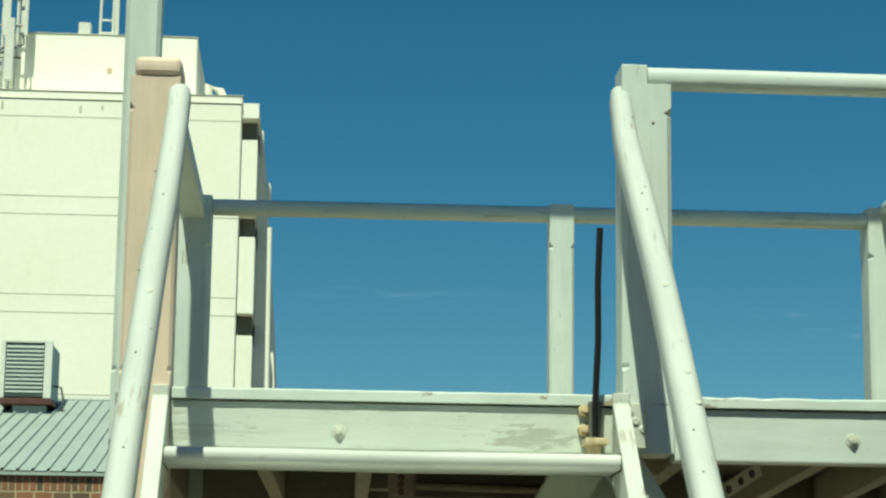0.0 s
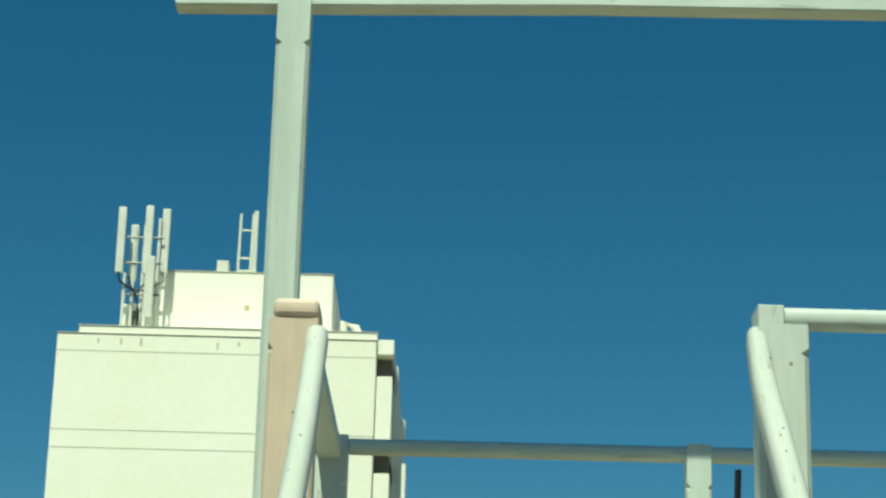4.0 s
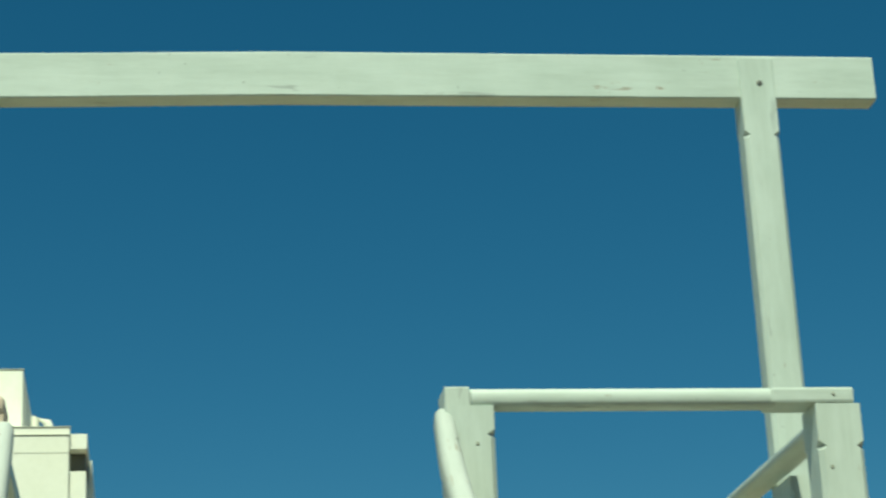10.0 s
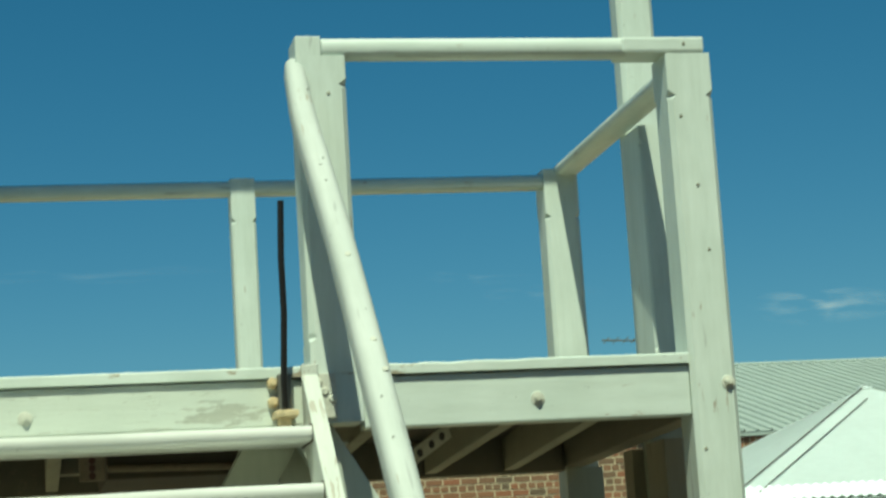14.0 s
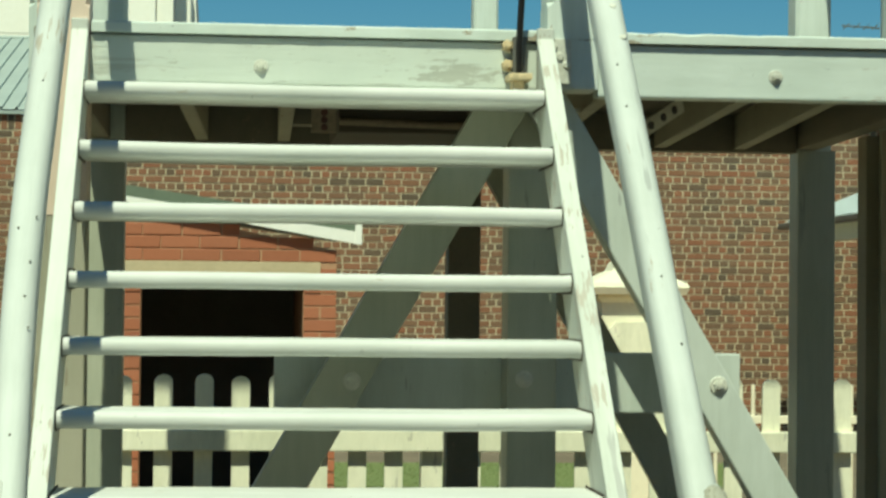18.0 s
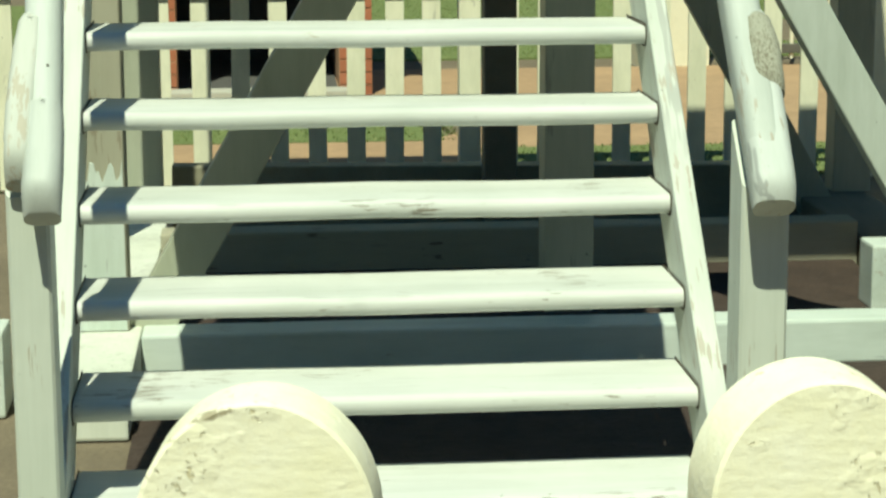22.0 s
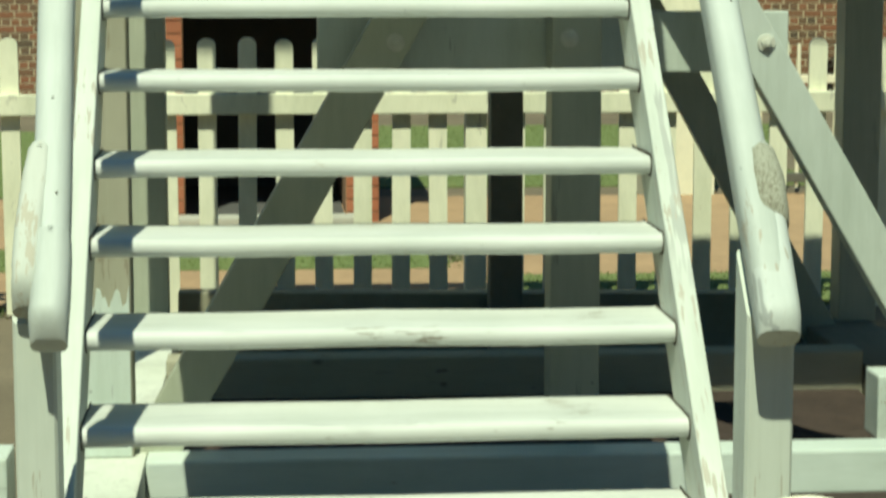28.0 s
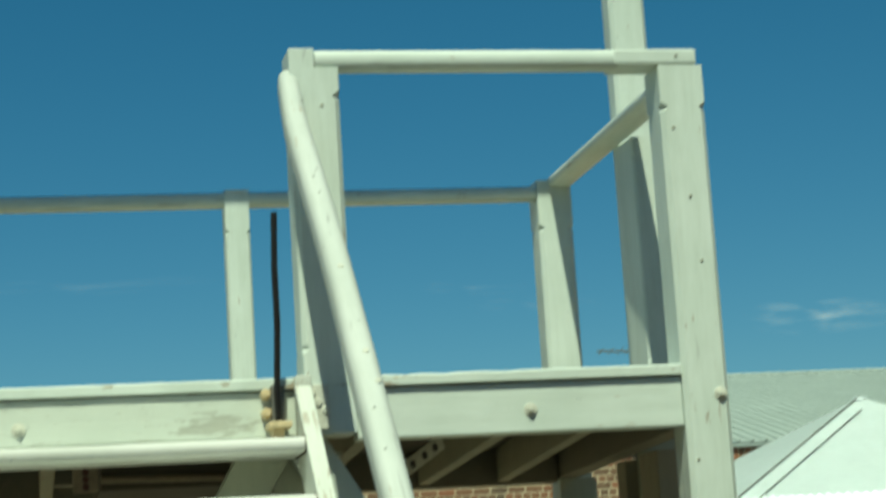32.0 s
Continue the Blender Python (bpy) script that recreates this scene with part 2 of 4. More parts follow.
def beam_material():
    """White paint gone into fine cracks along the grain, with one large flaked patch near the lever end."""
    m, t, b = material("cracked_beam_paint", 0.55)
    v, g = coords(t, (1, 1, 1)), coords(t, (0.07, 1, 1))
    col = mix(t, ramp(t, noise_fac(t, v, 2.6, 5), [(0.35, (0, 0, 0)), (0.7, (1, 1, 1))]), (0.50, 0.55, 0.485), (0.57, 0.62, 0.55))
    lines = noise_fac(t, g, 26.0, 7, 0.72)
    crack = ramp(t, lines, [(0.40, (1, 1, 1)), (0.435, (0, 0, 0))])
    where = ramp(t, noise_fac(t, v, 4.0, 4), [(0.40, (0.1, 0.1, 0.1)), (0.62, (1, 1, 1))])
    crack = mix(t, 1.0, crack, where, "MULTIPLY")
    col = mix(t, mix(t, 1.0, crack, (0.75, 0.75, 0.75), "MULTIPLY"), col, (0.42, 0.44, 0.37))
    tc, mp, gr = t.nodes.new("ShaderNodeTexCoord"), t.nodes.new("ShaderNodeMapping"), t.nodes.new("ShaderNodeTexGradient")
    gr.gradient_type = "SPHERICAL"
    mp.vector_type = "TEXTURE"
    mp.inputs["Location"].default_value, mp.inputs["Scale"].default_value = (0.900, 6.796, 2.412), (0.19, 1.0, 0.050)
    t.links.new(tc.outputs["Object"], mp.inputs[0])
    t.links.new(mp.outputs[0], gr.inputs[0])
    near = mix(t, 0.24, noise_fac(t, coords(t, (0.16, 1, 1)), 75.0, 6, 0.75), gr.outputs[1])
    flake = ramp(t, near, [(0.470, (0, 0, 0)), (0.490, (0.85, 0.85, 0.85))])
    col = mix(t, flake, col, mix(t, lines, (0.26, 0.27, 0.225), (0.44, 0.455, 0.385)))
    t.links.new(col, b.inputs["Base Color"])
    bump(t, b, mix(t, 0.8, mix(t, 0.7, lines, crack, "SUBTRACT"), flake, "SUBTRACT"), 0.4, 0.005)
    return m


beam_paint = beam_material()


def brick_material(name, stops, rough=0.85):
    m, t, b = material(name, rough)
    oi, ge = t.nodes.new("ShaderNodeObjectInfo"), t.nodes.new("ShaderNodeNewGeometry")
    add = t.nodes.new("ShaderNodeMath")
    add.operation = "ADD"
    t.links.new(oi.outputs["Random"], add.inputs[0])
    t.links.new(ge.outputs["Random Per Island"], add.inputs[1])
    fr = t.nodes.new("ShaderNodeMath")
    fr.operation = "FRACT"
    t.links.new(add.outputs[0], fr.inputs[0])
    col = ramp(t, fr.outputs[0], stops)
    v = coords(t, (1, 1, 1))
    col = mix(t, 0.35, col, mix(t, noise_fac(t, v, 25.0, 5), (0.6, 0.55, 0.5), (1.0, 1.0, 1.0)), "MULTIPLY")
    t.links.new(col, b.inputs["Base Color"])
    bump(t, b, noise_fac(t, v, 40.0, 4), 0.3, 0.006)
    return m


brick_old = brick_material("old_brick", [(0.0, (0.26, 0.108, 0.056)), (0.15, (0.205, 0.105, 0.056)), (0.30, (0.28, 0.125, 0.066)), (0.44, (0.165, 0.098, 0.056)), (0.58, (0.235, 0.12, 0.065)), (0.70, (0.14, 0.092, 0.055)), (0.82, (0.21, 0.118, 0.066)), (0.92, (0.105, 0.078, 0.050)), (1.0, (0.18, 0.112, 0.066))])
brick_red = brick_material("red_brick", [(0.0, (0.36, 0.125, 0.062)), (0.5, (0.42, 0.16, 0.085)), (1.0, (0.32, 0.115, 0.06))])


def grass_material():
    m, t, b = material("grass_blades", 0.7)
    ge = t.nodes.new("ShaderNodeNewGeometry")
    t.links.new(ramp(t, ge.outputs["Random Per Island"], [(0, (0.09, 0.13, 0.03)), (0.6, (0.15, 0.20, 0.06)), (1, (0.24, 0.24, 0.10))]), b.inputs["Base Color"])
    return m


def ground_material():
    m, t, b = material("gravelly_earth", 0.95)
    v = coords(t, (1, 1, 1))
    f = mix(t, 0.5, noise_fac(t, v, 1.3, 5), noise_fac(t, v, 60.0, 3))
    t.links.new(ramp(t, f, [(0.3, (0.10, 0.082, 0.056)), (0.55, (0.17, 0.138, 0.094)), (0.8, (0.29, 0.24, 0.165))]), b.inputs["Base Color"])
    bump(t, b, noise_fac(t, v, 80.0, 3), 0.6, 0.01)
    return m


lawn = plain("lawn_turf", (0.14, 0.18, 0.06), 0.9, 0, 12, 0.4, 0.8, 0.02)
grass_mat, earth = grass_material(), ground_material()


# ---- building helpers ----
def part(name, bm, mat, parent=None, label=""):
    me = bpy.data.meshes.new(name)
    bm.to_mesh(me)
    bm.free()
    me.materials.append(mat)
    ob = new(name, me)
    ob.parent = parent
    if label:
        ob["label"] = label
    return ob


def smoothed(ob, angle=35):
    """Rounds the shading over the curved faces and keeps edges sharper than the angle."""
    me = ob.data
    me.polygons.foreach_set("use_smooth", [True] * len(me.polygons))
    me.set_sharp_from_angle(angle=radians(angle))
    return ob


def thing(name, place, label, category, group="", kind=""):
    ob = new(name)
    ob.location = place
    ob.empty_display_size = 0.1
    tagged(ob, label, category, group, kind)
    bpy.context.view_layer.update()
    return ob


def own(ob, parent):
    """Makes ob, built in world coordinates, a part of parent."""
    ob.parent = parent
    ob.matrix_parent_inverse = Matrix.Translation(-parent.location) if parent.type == "EMPTY" else parent.matrix_parent_inverse.inverted()
    return ob


def child(name, bm, mat, parent, label=""):
    ob = part(name, bm, mat, None, label)
    ob.parent = parent
    root = parent
    while root.parent:
        root = root.parent
    if parent is root:
        ob.matrix_parent_inverse = Matrix.Translation(-root.location)
    return ob


def soften(bm, bev, segments=2):
    if bev:
        bmesh.ops.bevel(bm, geom=list(bm.edges), offset=bev, segments=segments, profile=0.6, affect="EDGES", clamp_overlap=True)
    return bm


def box(x0, x1, y0, y1, z0, z1, bev=0.005, segments=2):
    bm = bmesh.new()
    bmesh.ops.create_cube(bm, size=1.0, matrix=Matrix.Translation(((x0 + x1) / 2, (y0 + y1) / 2, (z0 + z1) / 2)) @ Matrix.Diagonal((x1 - x0, y1 - y0, z1 - z0, 1)))
    return soften(bm, bev, segments)


def bar(p0, p1, w, h, bev=0.006, up=(0, 0, 1), segments=2):
    """A timber from p0 to p1: w across, h the other way (nearest to up)."""
    p0, p1 = Vector(p0), Vector(p1)
    d = p1 - p0
    y = d.normalized()
    x = y.cross(Vector(up)).normalized()
    z = x.cross(y)
    m = Matrix((x, y, z)).transposed().to_4x4()
    bm = bmesh.new()
    bmesh.ops.create_cube(bm, size=1.0, matrix=Matrix.Translation((p0 + p1) / 2) @ m @ Matrix.Diagonal((w, d.length, h, 1)))
    return soften(bm, bev, segments)


def loft(rings, caps=True):
    bm = bmesh.new()
    vs = [[bm.verts.new(p) for p in ring] for ring in rings]
    for a, b in zip(vs, vs[1:]):
        for i in range(len(a)):
            j = (i + 1) % len(a)
            bm.faces.new((a[i], a[j], b[j], b[i]))
    if caps:
        bm.faces.new(vs[0][::-1])
        bm.faces.new(vs[-1])
    bmesh.ops.recalc_face_normals(bm, faces=bm.faces)
    return bm


def post_rings(x0, x1, y0, y1, levels):
    """Rings of a post; levels are (z, chamfer)."""
    rings = []
    for z, c in levels:
        rings.append([(x0 + c, y0, z), (x1 - c, y0, z), (x1, y0 + c, z), (x1, y1 - c, z), (x1 - c, y1, z), (x0 + c, y1, z), (x0, y1 - c, z), (x0, y0 + c, z)])
    return rings


def stop_chamfered(x0, x1, y0, y1, z0, z1, stops, c=0.016):
    """A square post whose chamfers stop short of the ends at the given heights, with scooped stops."""
    lo, hi = stops
    e = 0.003
    return loft(post_rings(x0, x1, y0, y1, [(z0, e), (lo - 0.03, e), (lo - 0.015, c * 1.5), (lo, c), (hi, c), (hi + 0.012, c * 1.7), (hi + 0.03, e), (z1 - e, e), (z1, 2 * e)]))


def tube(points, radius, sides=8):
    pts = [Vector(p) for p in points]
    rings = []
    for i, p in enumerate(pts):
        d = (pts[min(i + 1, len(pts) - 1)] - pts[max(i - 1, 0)]).normalized()
        a = d.orthogonal().normalized() if i == 0 else (side - d * side.dot(d)).normalized()
        side = a
        b = d.cross(a)
        rings.append([p + radius * (a * math.cos(k * math.tau / sides) + b * math.sin(k * math.tau / sides)) for k in range(sides)])
    return loft(rings)


def disc(p, axis, r0, r1, h, sides=12):
    """A short stub from p along axis, radius r0 to r1."""
    p, d = Vector(p), Vector(axis).normalized()
    a = d.orthogonal().normalized()
    b = d.cross(a)
    ring = lambda c, r: [c + r * (a * math.cos(k * math.tau / sides) + b * math.sin(k * math.tau / sides)) for k in range(sides)]
    return loft([ring(p, r0), ring(p + d * h * 0.7, r0), ring(p + d * h, r1)])


def merge(a, b):
    me = bpy.data.meshes.new("joined")
    b.to_mesh(me)
    b.free()
    a.from_mesh(me)
    bpy.data.meshes.remove(me)
    return a


def coach_bolt(x, y, z, parent, mat=None, r=0.017):
    """A round washer with a nut and thread end, on a face that looks to -y."""
    bm = disc((x, y + 0.002, z), (0, -1, 0), r * 1.45, r * 1.3, 0.006, 16)
    merge(bm, disc((x, y - 0.003, z), (0, -1, 0), r * 0.95, r * 0.8, 0.010, 6))
    merge(bm, disc((x, y - 0.012, z), (0, -1, 0), r * 0.5, r * 0.42, 0.006, 10))
    return child("bolt", bm, mat or bolt_paint, parent)


# ---- ground ----
# Unseen walls, added to cut off low sky and deepen the shade.
def build_sky_blockers():
    for name, x0, x1, y0, y1, h in (("wall_south", -16, 16, -9.4, -9.0, 7.0), ("wall_west", -16.4, -16, -9.4, 18, 5.5), ("wall_east", 16, 16.4, -9.4, 18, 5.5)):
        tagged(part(name, box(x0, x1, y0, y1, 0, h, 0), wall_brick), "unseen brown brick wall added to block the low sky", "wall", kind="structure")


def build_ground():
    bm = bmesh.new()
    bmesh.ops.create_grid(bm, x_segments=2, y_segments=2, size=1500)
    tagged(part("ground", bm, earth), "bare gravelly brown earth round the scaffold", "ground", kind="structure")
    tagged(part("pavement", box(-14, 14, 12.9, 15.6, -0.1, 0.012, 0), paving), "strip of red brick paving beyond the fence", "pavement", kind="structure")
    tagged(part("pavement", loft([[(-14, 10.75, z), (1.4, 10.75, z), (1.7, 11.62, z), (6.5, 11.62, z), (6.5, 12.9, z), (1.7, 12.9, z), (1.1, 11.9, z), (-14, 11.9, z)] for z in (-0.1, 0.012)]), paving), "strip of red brick paving beside the fence", "pavement", kind="structure")
    # Bank added only to cover the strip of sun along the beam's foot.
    tagged(part("soil_bank", loft([[(x, 7.55, 0.004), (x, 7.90, 0.045), (x, 8.099, 0.062), (x, 8.099, -0.05), (x, 7.55, -0.05)] for x in (-0.19, 2.44)]), soil), "added low soil bank hiding the sunlit beam foot", "soil", kind="structure")
    tagged(part("soil_bed", box(-0.2, 2.45, 4.75, 7.89, -0.1, 0.010, 0), soil), "dark soil under the scaffold, deepened for its shade", "soil", kind="structure")


# ---- scaffold ----
FRONT, BEAM_Y, MID, REAR = 6.776, 6.796, 8.12, 9.086
DECK = 2.55


def build_scaffold():
    s = thing("scaffold", (1.1, 7.9, 0), "tall white-painted timber gallows scaffold with railed platform and crossbeam", "scaffold")
    # front posts
    child("front_post", stop_chamfered(1.187, 1.351, FRONT, FRONT + 0.16, 2.529, 3.579, (2.66, 3.47)), paint_z, s)
    child("post_foot", box(1.188, 1.350, FRONT + 0.001, FRONT + 0.159, 2.370, 2.525, 0.003), paint_z, s)
    child("post_tenon", box(1.188, 1.272, FRONT + 0.001, FRONT + 0.159, 3.572, 3.645, 0.004), paint_z, s)
    corner = child("corner_post", stop_chamfered(2.452, 2.610, FRONT, FRONT + 0.16, 0.16, 3.580, (0.7, 3.42)), paint_z, s)
    child("corner_post", stop_chamfered(-0.404, -0.243, FRONT, FRONT + 0.16, 1.95, 3.560, (2.62, 3.44), 0.010), paint_pink, s, "pale pink undercoated corner post")
    foot = child("corner_post", loft(post_rings(-0.402, -0.245, FRONT + 0.002, FRONT + 0.158, [(0.15, 0.004), (1.949, 0.004)])), paint_bare, s, "lower post of bare weathered timber")
    rng = random.Random(5)
    coat, x = [], -0.399
    while x < -0.247:
        top = 0.655 + 0.10 * (x + 0.323) + rng.uniform(-0.035, 0.035)
        coat.append([(x, FRONT - 0.001, 0.152), (x, FRONT - 0.001, top), (x, FRONT + 0.003, top + 0.002), (x, FRONT + 0.003, 0.152)])
        x += rng.uniform(0.006, 0.014)
    child("paint_coat", loft(coat), paint_z, foot, "peeling white paint with a ragged edge")
    # rear posts
    child("rear_post", stop_chamfered(-0.400, -0.238, REAR, REAR + 0.15, 2.36, 3.675, (2.75, 3.44)), paint_z, s)
    child("rear_post", stop_chamfered(1.216, 1.322, REAR, REAR + 0.11, 2.55, 3.672, (2.75, 3.47), 0.010), paint_z, s)
    child("rear_post", stop_chamfered(2.612, 2.768, REAR, REAR + 0.15, 2.36, 3.690, (2.75, 3.46)), paint_z, s)
    # Below the deck the posts turn greyer, with its shade in the paint.
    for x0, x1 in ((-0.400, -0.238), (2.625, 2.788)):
        child("rear_post_foot", loft(post_rings(x0, x1, REAR + 0.001, REAR + 0.149, [(0.160, 0.004), (2.359, 0.004)])), paint_shade_grey, s, "lower length of the post, greyed for deck shade")
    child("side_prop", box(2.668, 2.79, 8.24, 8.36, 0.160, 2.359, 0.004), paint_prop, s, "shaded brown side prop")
    child("rear_prop", box(1.118, 1.255, REAR, REAR + 0.13, 0.036, 2.345, 0.006), paint_shade_brown, s, "shaded brown timber prop")
    # rails
    smoothed(child("handrail", half_round((1.274, FRONT + 0.045, 3.608), (2.32, FRONT + 0.045, 3.607), 0.09, 0.070), paint_x, s))
    child("rail_lap", bar((2.30, FRONT + 0.07, 3.610), (2.592, FRONT + 0.07, 3.610), 0.145, 0.056, 0.010), paint_x, s)
    smoothed(child("handrail", half_round((-0.235, REAR + 0.045, 3.630), (2.61, REAR + 0.045, 3.636), 0.085, 0.068), paint_x, s))
    smoothed(child("handrail", half_round((2.560, FRONT + 0.10, 3.565), (2.727, REAR + 0.05, 3.688), 0.115, 0.056), paint_y, s))
    cap = bar((-0.317, FRONT - 0.012, 3.592), (-0.317, FRONT + 0.22, 3.592), 0.152, 0.066, 0.030, segments=4)
    child("rail_cap", cap, paint_pink, s, "rounded pink rail end")
    child("handrail", bar((-0.317, FRONT + 0.21, 3.580), (-0.317, REAR + 0.02, 3.610), 0.10, 0.078, 0.018, segments=3), paint_y, s)
    # deck
    rng = random.Random(11)
    edge, x = [], -0.238
    while x <= 2.449:
        dip = rng.uniform(0, 0.0015) + (rng.uniform(0.002, 0.006) if x > 1.35 and rng.random() < 0.3 else 0)
        fy = BEAM_Y - 0.017 + rng.uniform(0, 0.001)
        edge.append([(x, fy, DECK - 0.029), (x, fy, DECK + 0.001 - dip), (x, fy + 0.008, DECK + 0.006 - dip * 0.7), (x, BEAM_Y + 0.165, DECK + 0.006), (x, BEAM_Y + 0.165, DECK - 0.034)])
        x = 2.449 if 2.37 < x < 2.449 else x + rng.uniform(0.03, 0.07)
    child("deck_board", loft(edge), paint_edge, s, "front deck board with a worn flaking edge")
    y, i = BEAM_Y + 0.1715, 1
    while y < REAR:
        w = 0.1825
        child("deck_board", box(-0.43, 2.64 if i < 3 else 2.80, y, y + w - 0.006, DECK - 0.034 + (i % 3) * 0.001, DECK + 0.007 + (i % 2) * 0.0015, 0.006), paint_deck, s)
        y, i = y + w, i + 1
    beam_left = child("front_beam", box(-0.242, 1.186, BEAM_Y, BEAM_Y + 0.09, 2.368, 2.515, 0.006), beam_paint, s, "front beam with flaking white paint")
    beam_right = child("front_beam", box(1.352, 2.451, BEAM_Y, BEAM_Y + 0.09, 2.350, 2.515, 0.006), paint_x, s)
    child("rear_beam", box(-0.237, 2.611, REAR - 0.02, REAR + 0.07, 2.345, 2.515, 0.006), paint_shade_brown, s)
    child("side_beam", box(-0.40, -0.30, FRONT + 0.161, REAR - 0.001, 2.36, 2.515, 0.006), paint_shade_brown, s)
    child("side_beam", bar((2.53, FRONT + 0.161, 2.437), (2.66, REAR - 0.001, 2.437), 0.09, 0.155, 0.006), paint_shade_brown, s)
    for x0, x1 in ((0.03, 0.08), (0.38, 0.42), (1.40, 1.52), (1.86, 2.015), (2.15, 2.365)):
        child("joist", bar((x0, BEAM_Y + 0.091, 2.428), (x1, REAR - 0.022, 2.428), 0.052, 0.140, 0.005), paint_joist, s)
    # Thin added sheet: its dark colour supplies the shade between the joists.
    child("deck_lining", box(-0.29, 2.50, BEAM_Y + 0.092, REAR - 0.022, DECK - 0.052, DECK - 0.036, 0.002), dark_timber, s, "dark sheet added for the shade under the deck")
    plate = child("plate", box(1.208, 1.262, FRONT - 0.012, FRONT - 0.001, 2.385, 2.528, 0.003), bolt_paint, s, "painted steel plate with bolts")
    iron = child("perforated_iron", bar((1.585, 7.20, 2.285), (1.745, 7.36, 2.385), 0.012, 0.055, 0.002), bolt_paint, s, "pale perforated angle iron")
    for q in (0.12, 0.45, 0.75):
        p = Vector((1.585, 7.20, 2.285)).lerp(Vector((1.745, 7.36, 2.385)), q)
        child("hole", disc(p + Vector((0.003, -0.005, 0)), (0.7, -0.7, 0), 0.014, 0.014, 0.006), dark_room, iron)
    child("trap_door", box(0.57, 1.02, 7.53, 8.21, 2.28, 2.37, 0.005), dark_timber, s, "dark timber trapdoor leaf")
    child("trap_bar", tube([(0.57, 7.50, 2.315), (1.04, 7.50, 2.305)], 0.013), rust_dark, s)
    # trapdoor frame and hinge irons under the deck
    child("trap_beam", box(0.42, 0.96, 7.42, 7.52, 2.36, 2.514, 0.005), paint_shade_brown, s)
    child("trap_beam", box(0.42, 0.96, 8.22, 8.32, 2.36, 2.514, 0.005), paint_shade_brown, s)
    hinge = child("hinge_plate", box(0.471, 0.555, 7.39, 7.418, 2.268, 2.46, 0.003), rust_dark, s, "rusty hinge plate with holes")
    for z in (2.285, 2.31, 2.335):
        child("hole", disc((0.513, 7.391, z), (0, -1, 0), 0.012, 0.010, 0.004), base_red, hinge)
    child("hinge_plate", box(1.10, 1.38, 7.30, 7.38, 2.345, 2.358, 0.003), bolt_paint, s)
    # uprights and crossbeam
    child("upright", stop_chamfered(-0.551, -0.414, MID, MID + 0.14, 2.52, 5.420, (2.8, 5.07)), paint_z, s)
    # Feet of the uprights: darker colours stand in for shade under the deck.
    child("upright_foot", loft(post_rings(-0.550, -0.415, MID + 0.001, MID + 0.14, [(0.151, 0.004), (2.519, 0.004)])), paint_shade_brown, s, "lower length of the upright, darkened for its shade")
    child("upright_foot", loft(post_rings(2.715, 2.865, MID + 0.001, MID + 0.115, [(0.159, 0.004), (2.519, 0.004)])), paint_shade_grey, s, "lower length of the upright, greyed for deck shade")
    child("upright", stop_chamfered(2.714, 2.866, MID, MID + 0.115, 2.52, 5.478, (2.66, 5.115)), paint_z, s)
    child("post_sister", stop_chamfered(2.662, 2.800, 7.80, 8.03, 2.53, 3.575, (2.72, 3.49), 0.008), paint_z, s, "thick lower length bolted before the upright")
    # Same post as above in a browner tone that carries the shade.
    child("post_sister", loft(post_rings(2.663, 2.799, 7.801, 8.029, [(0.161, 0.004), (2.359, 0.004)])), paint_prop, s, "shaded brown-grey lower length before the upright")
    child("bolt", disc((2.772, 7.80, 3.375), (0, -1, 0), 0.020, 0.015, 0.030, 8), steel_dark, s)
    beam = []
    for x, z in ((-0.970, 5.241), (-0.15, 5.258), (0.735, 5.281), (1.38, 5.286), (2.66, 5.296), (3.313, 5.300)):
        beam.append([(x, py, z + pz) for py, pz in ((MID + 0.016, 0), (MID + 0.112, 0), (MID + 0.118, 0.006), (MID + 0.118, 0.192), (MID + 0.112, 0.200), (MID + 0.016, 0.200), (MID + 0.010, 0.194), (MID + 0.010, 0.006))])
    child("crossbeam", loft(beam), paint_x, s, "long squared crossbeam")
    for x, z in ((-0.480, 5.317), (2.799, 5.365)):
        child("bolt_hole", disc((x, MID + 0.002, z), (0, -1, 0), 0.013, 0.008, 0.006), steel_dark, s)
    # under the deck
    # Grey members have shade in their colour; the sunlit ones are lighter.
    child("prop", box(1.085, 1.245, 6.90, 7.05, 0.15, 2.368, 0.006), paint_shade_grey, s, "grey-green timber prop under the deck")
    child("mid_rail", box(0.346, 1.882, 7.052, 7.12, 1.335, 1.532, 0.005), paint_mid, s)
    child("brace", bar((1.085, 6.890, 2.37), (-0.20, 6.890, 0.12), 0.150, 0.095, 0.005, up=(0, 1, 0)), paint_shade_grey, s)
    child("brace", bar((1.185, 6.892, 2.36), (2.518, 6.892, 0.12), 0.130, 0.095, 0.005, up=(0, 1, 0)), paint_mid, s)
    child("brace", bar((1.30, REAR - 0.07, 2.30), (2.56, REAR - 0.07, 0.06), 0.150, 0.055, 0.005, up=(0, 1, 0)), paint_shade_grey, s)
    for x, z in ((1.761, 1.435), (1.141, 1.45), (0.585, 1.44)):
        coach_bolt(x, 6.842 if abs(x - 1.141) > 0.1 else 6.899, z, s, bolt_paint, 0.020)
    # sills on the ground
    child("sill", box(-0.205, 2.46, 6.70, 6.86, 0.005, 0.150, 0.010), paint_x, s)
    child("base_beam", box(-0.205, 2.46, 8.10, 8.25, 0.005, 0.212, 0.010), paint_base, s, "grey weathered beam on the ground")
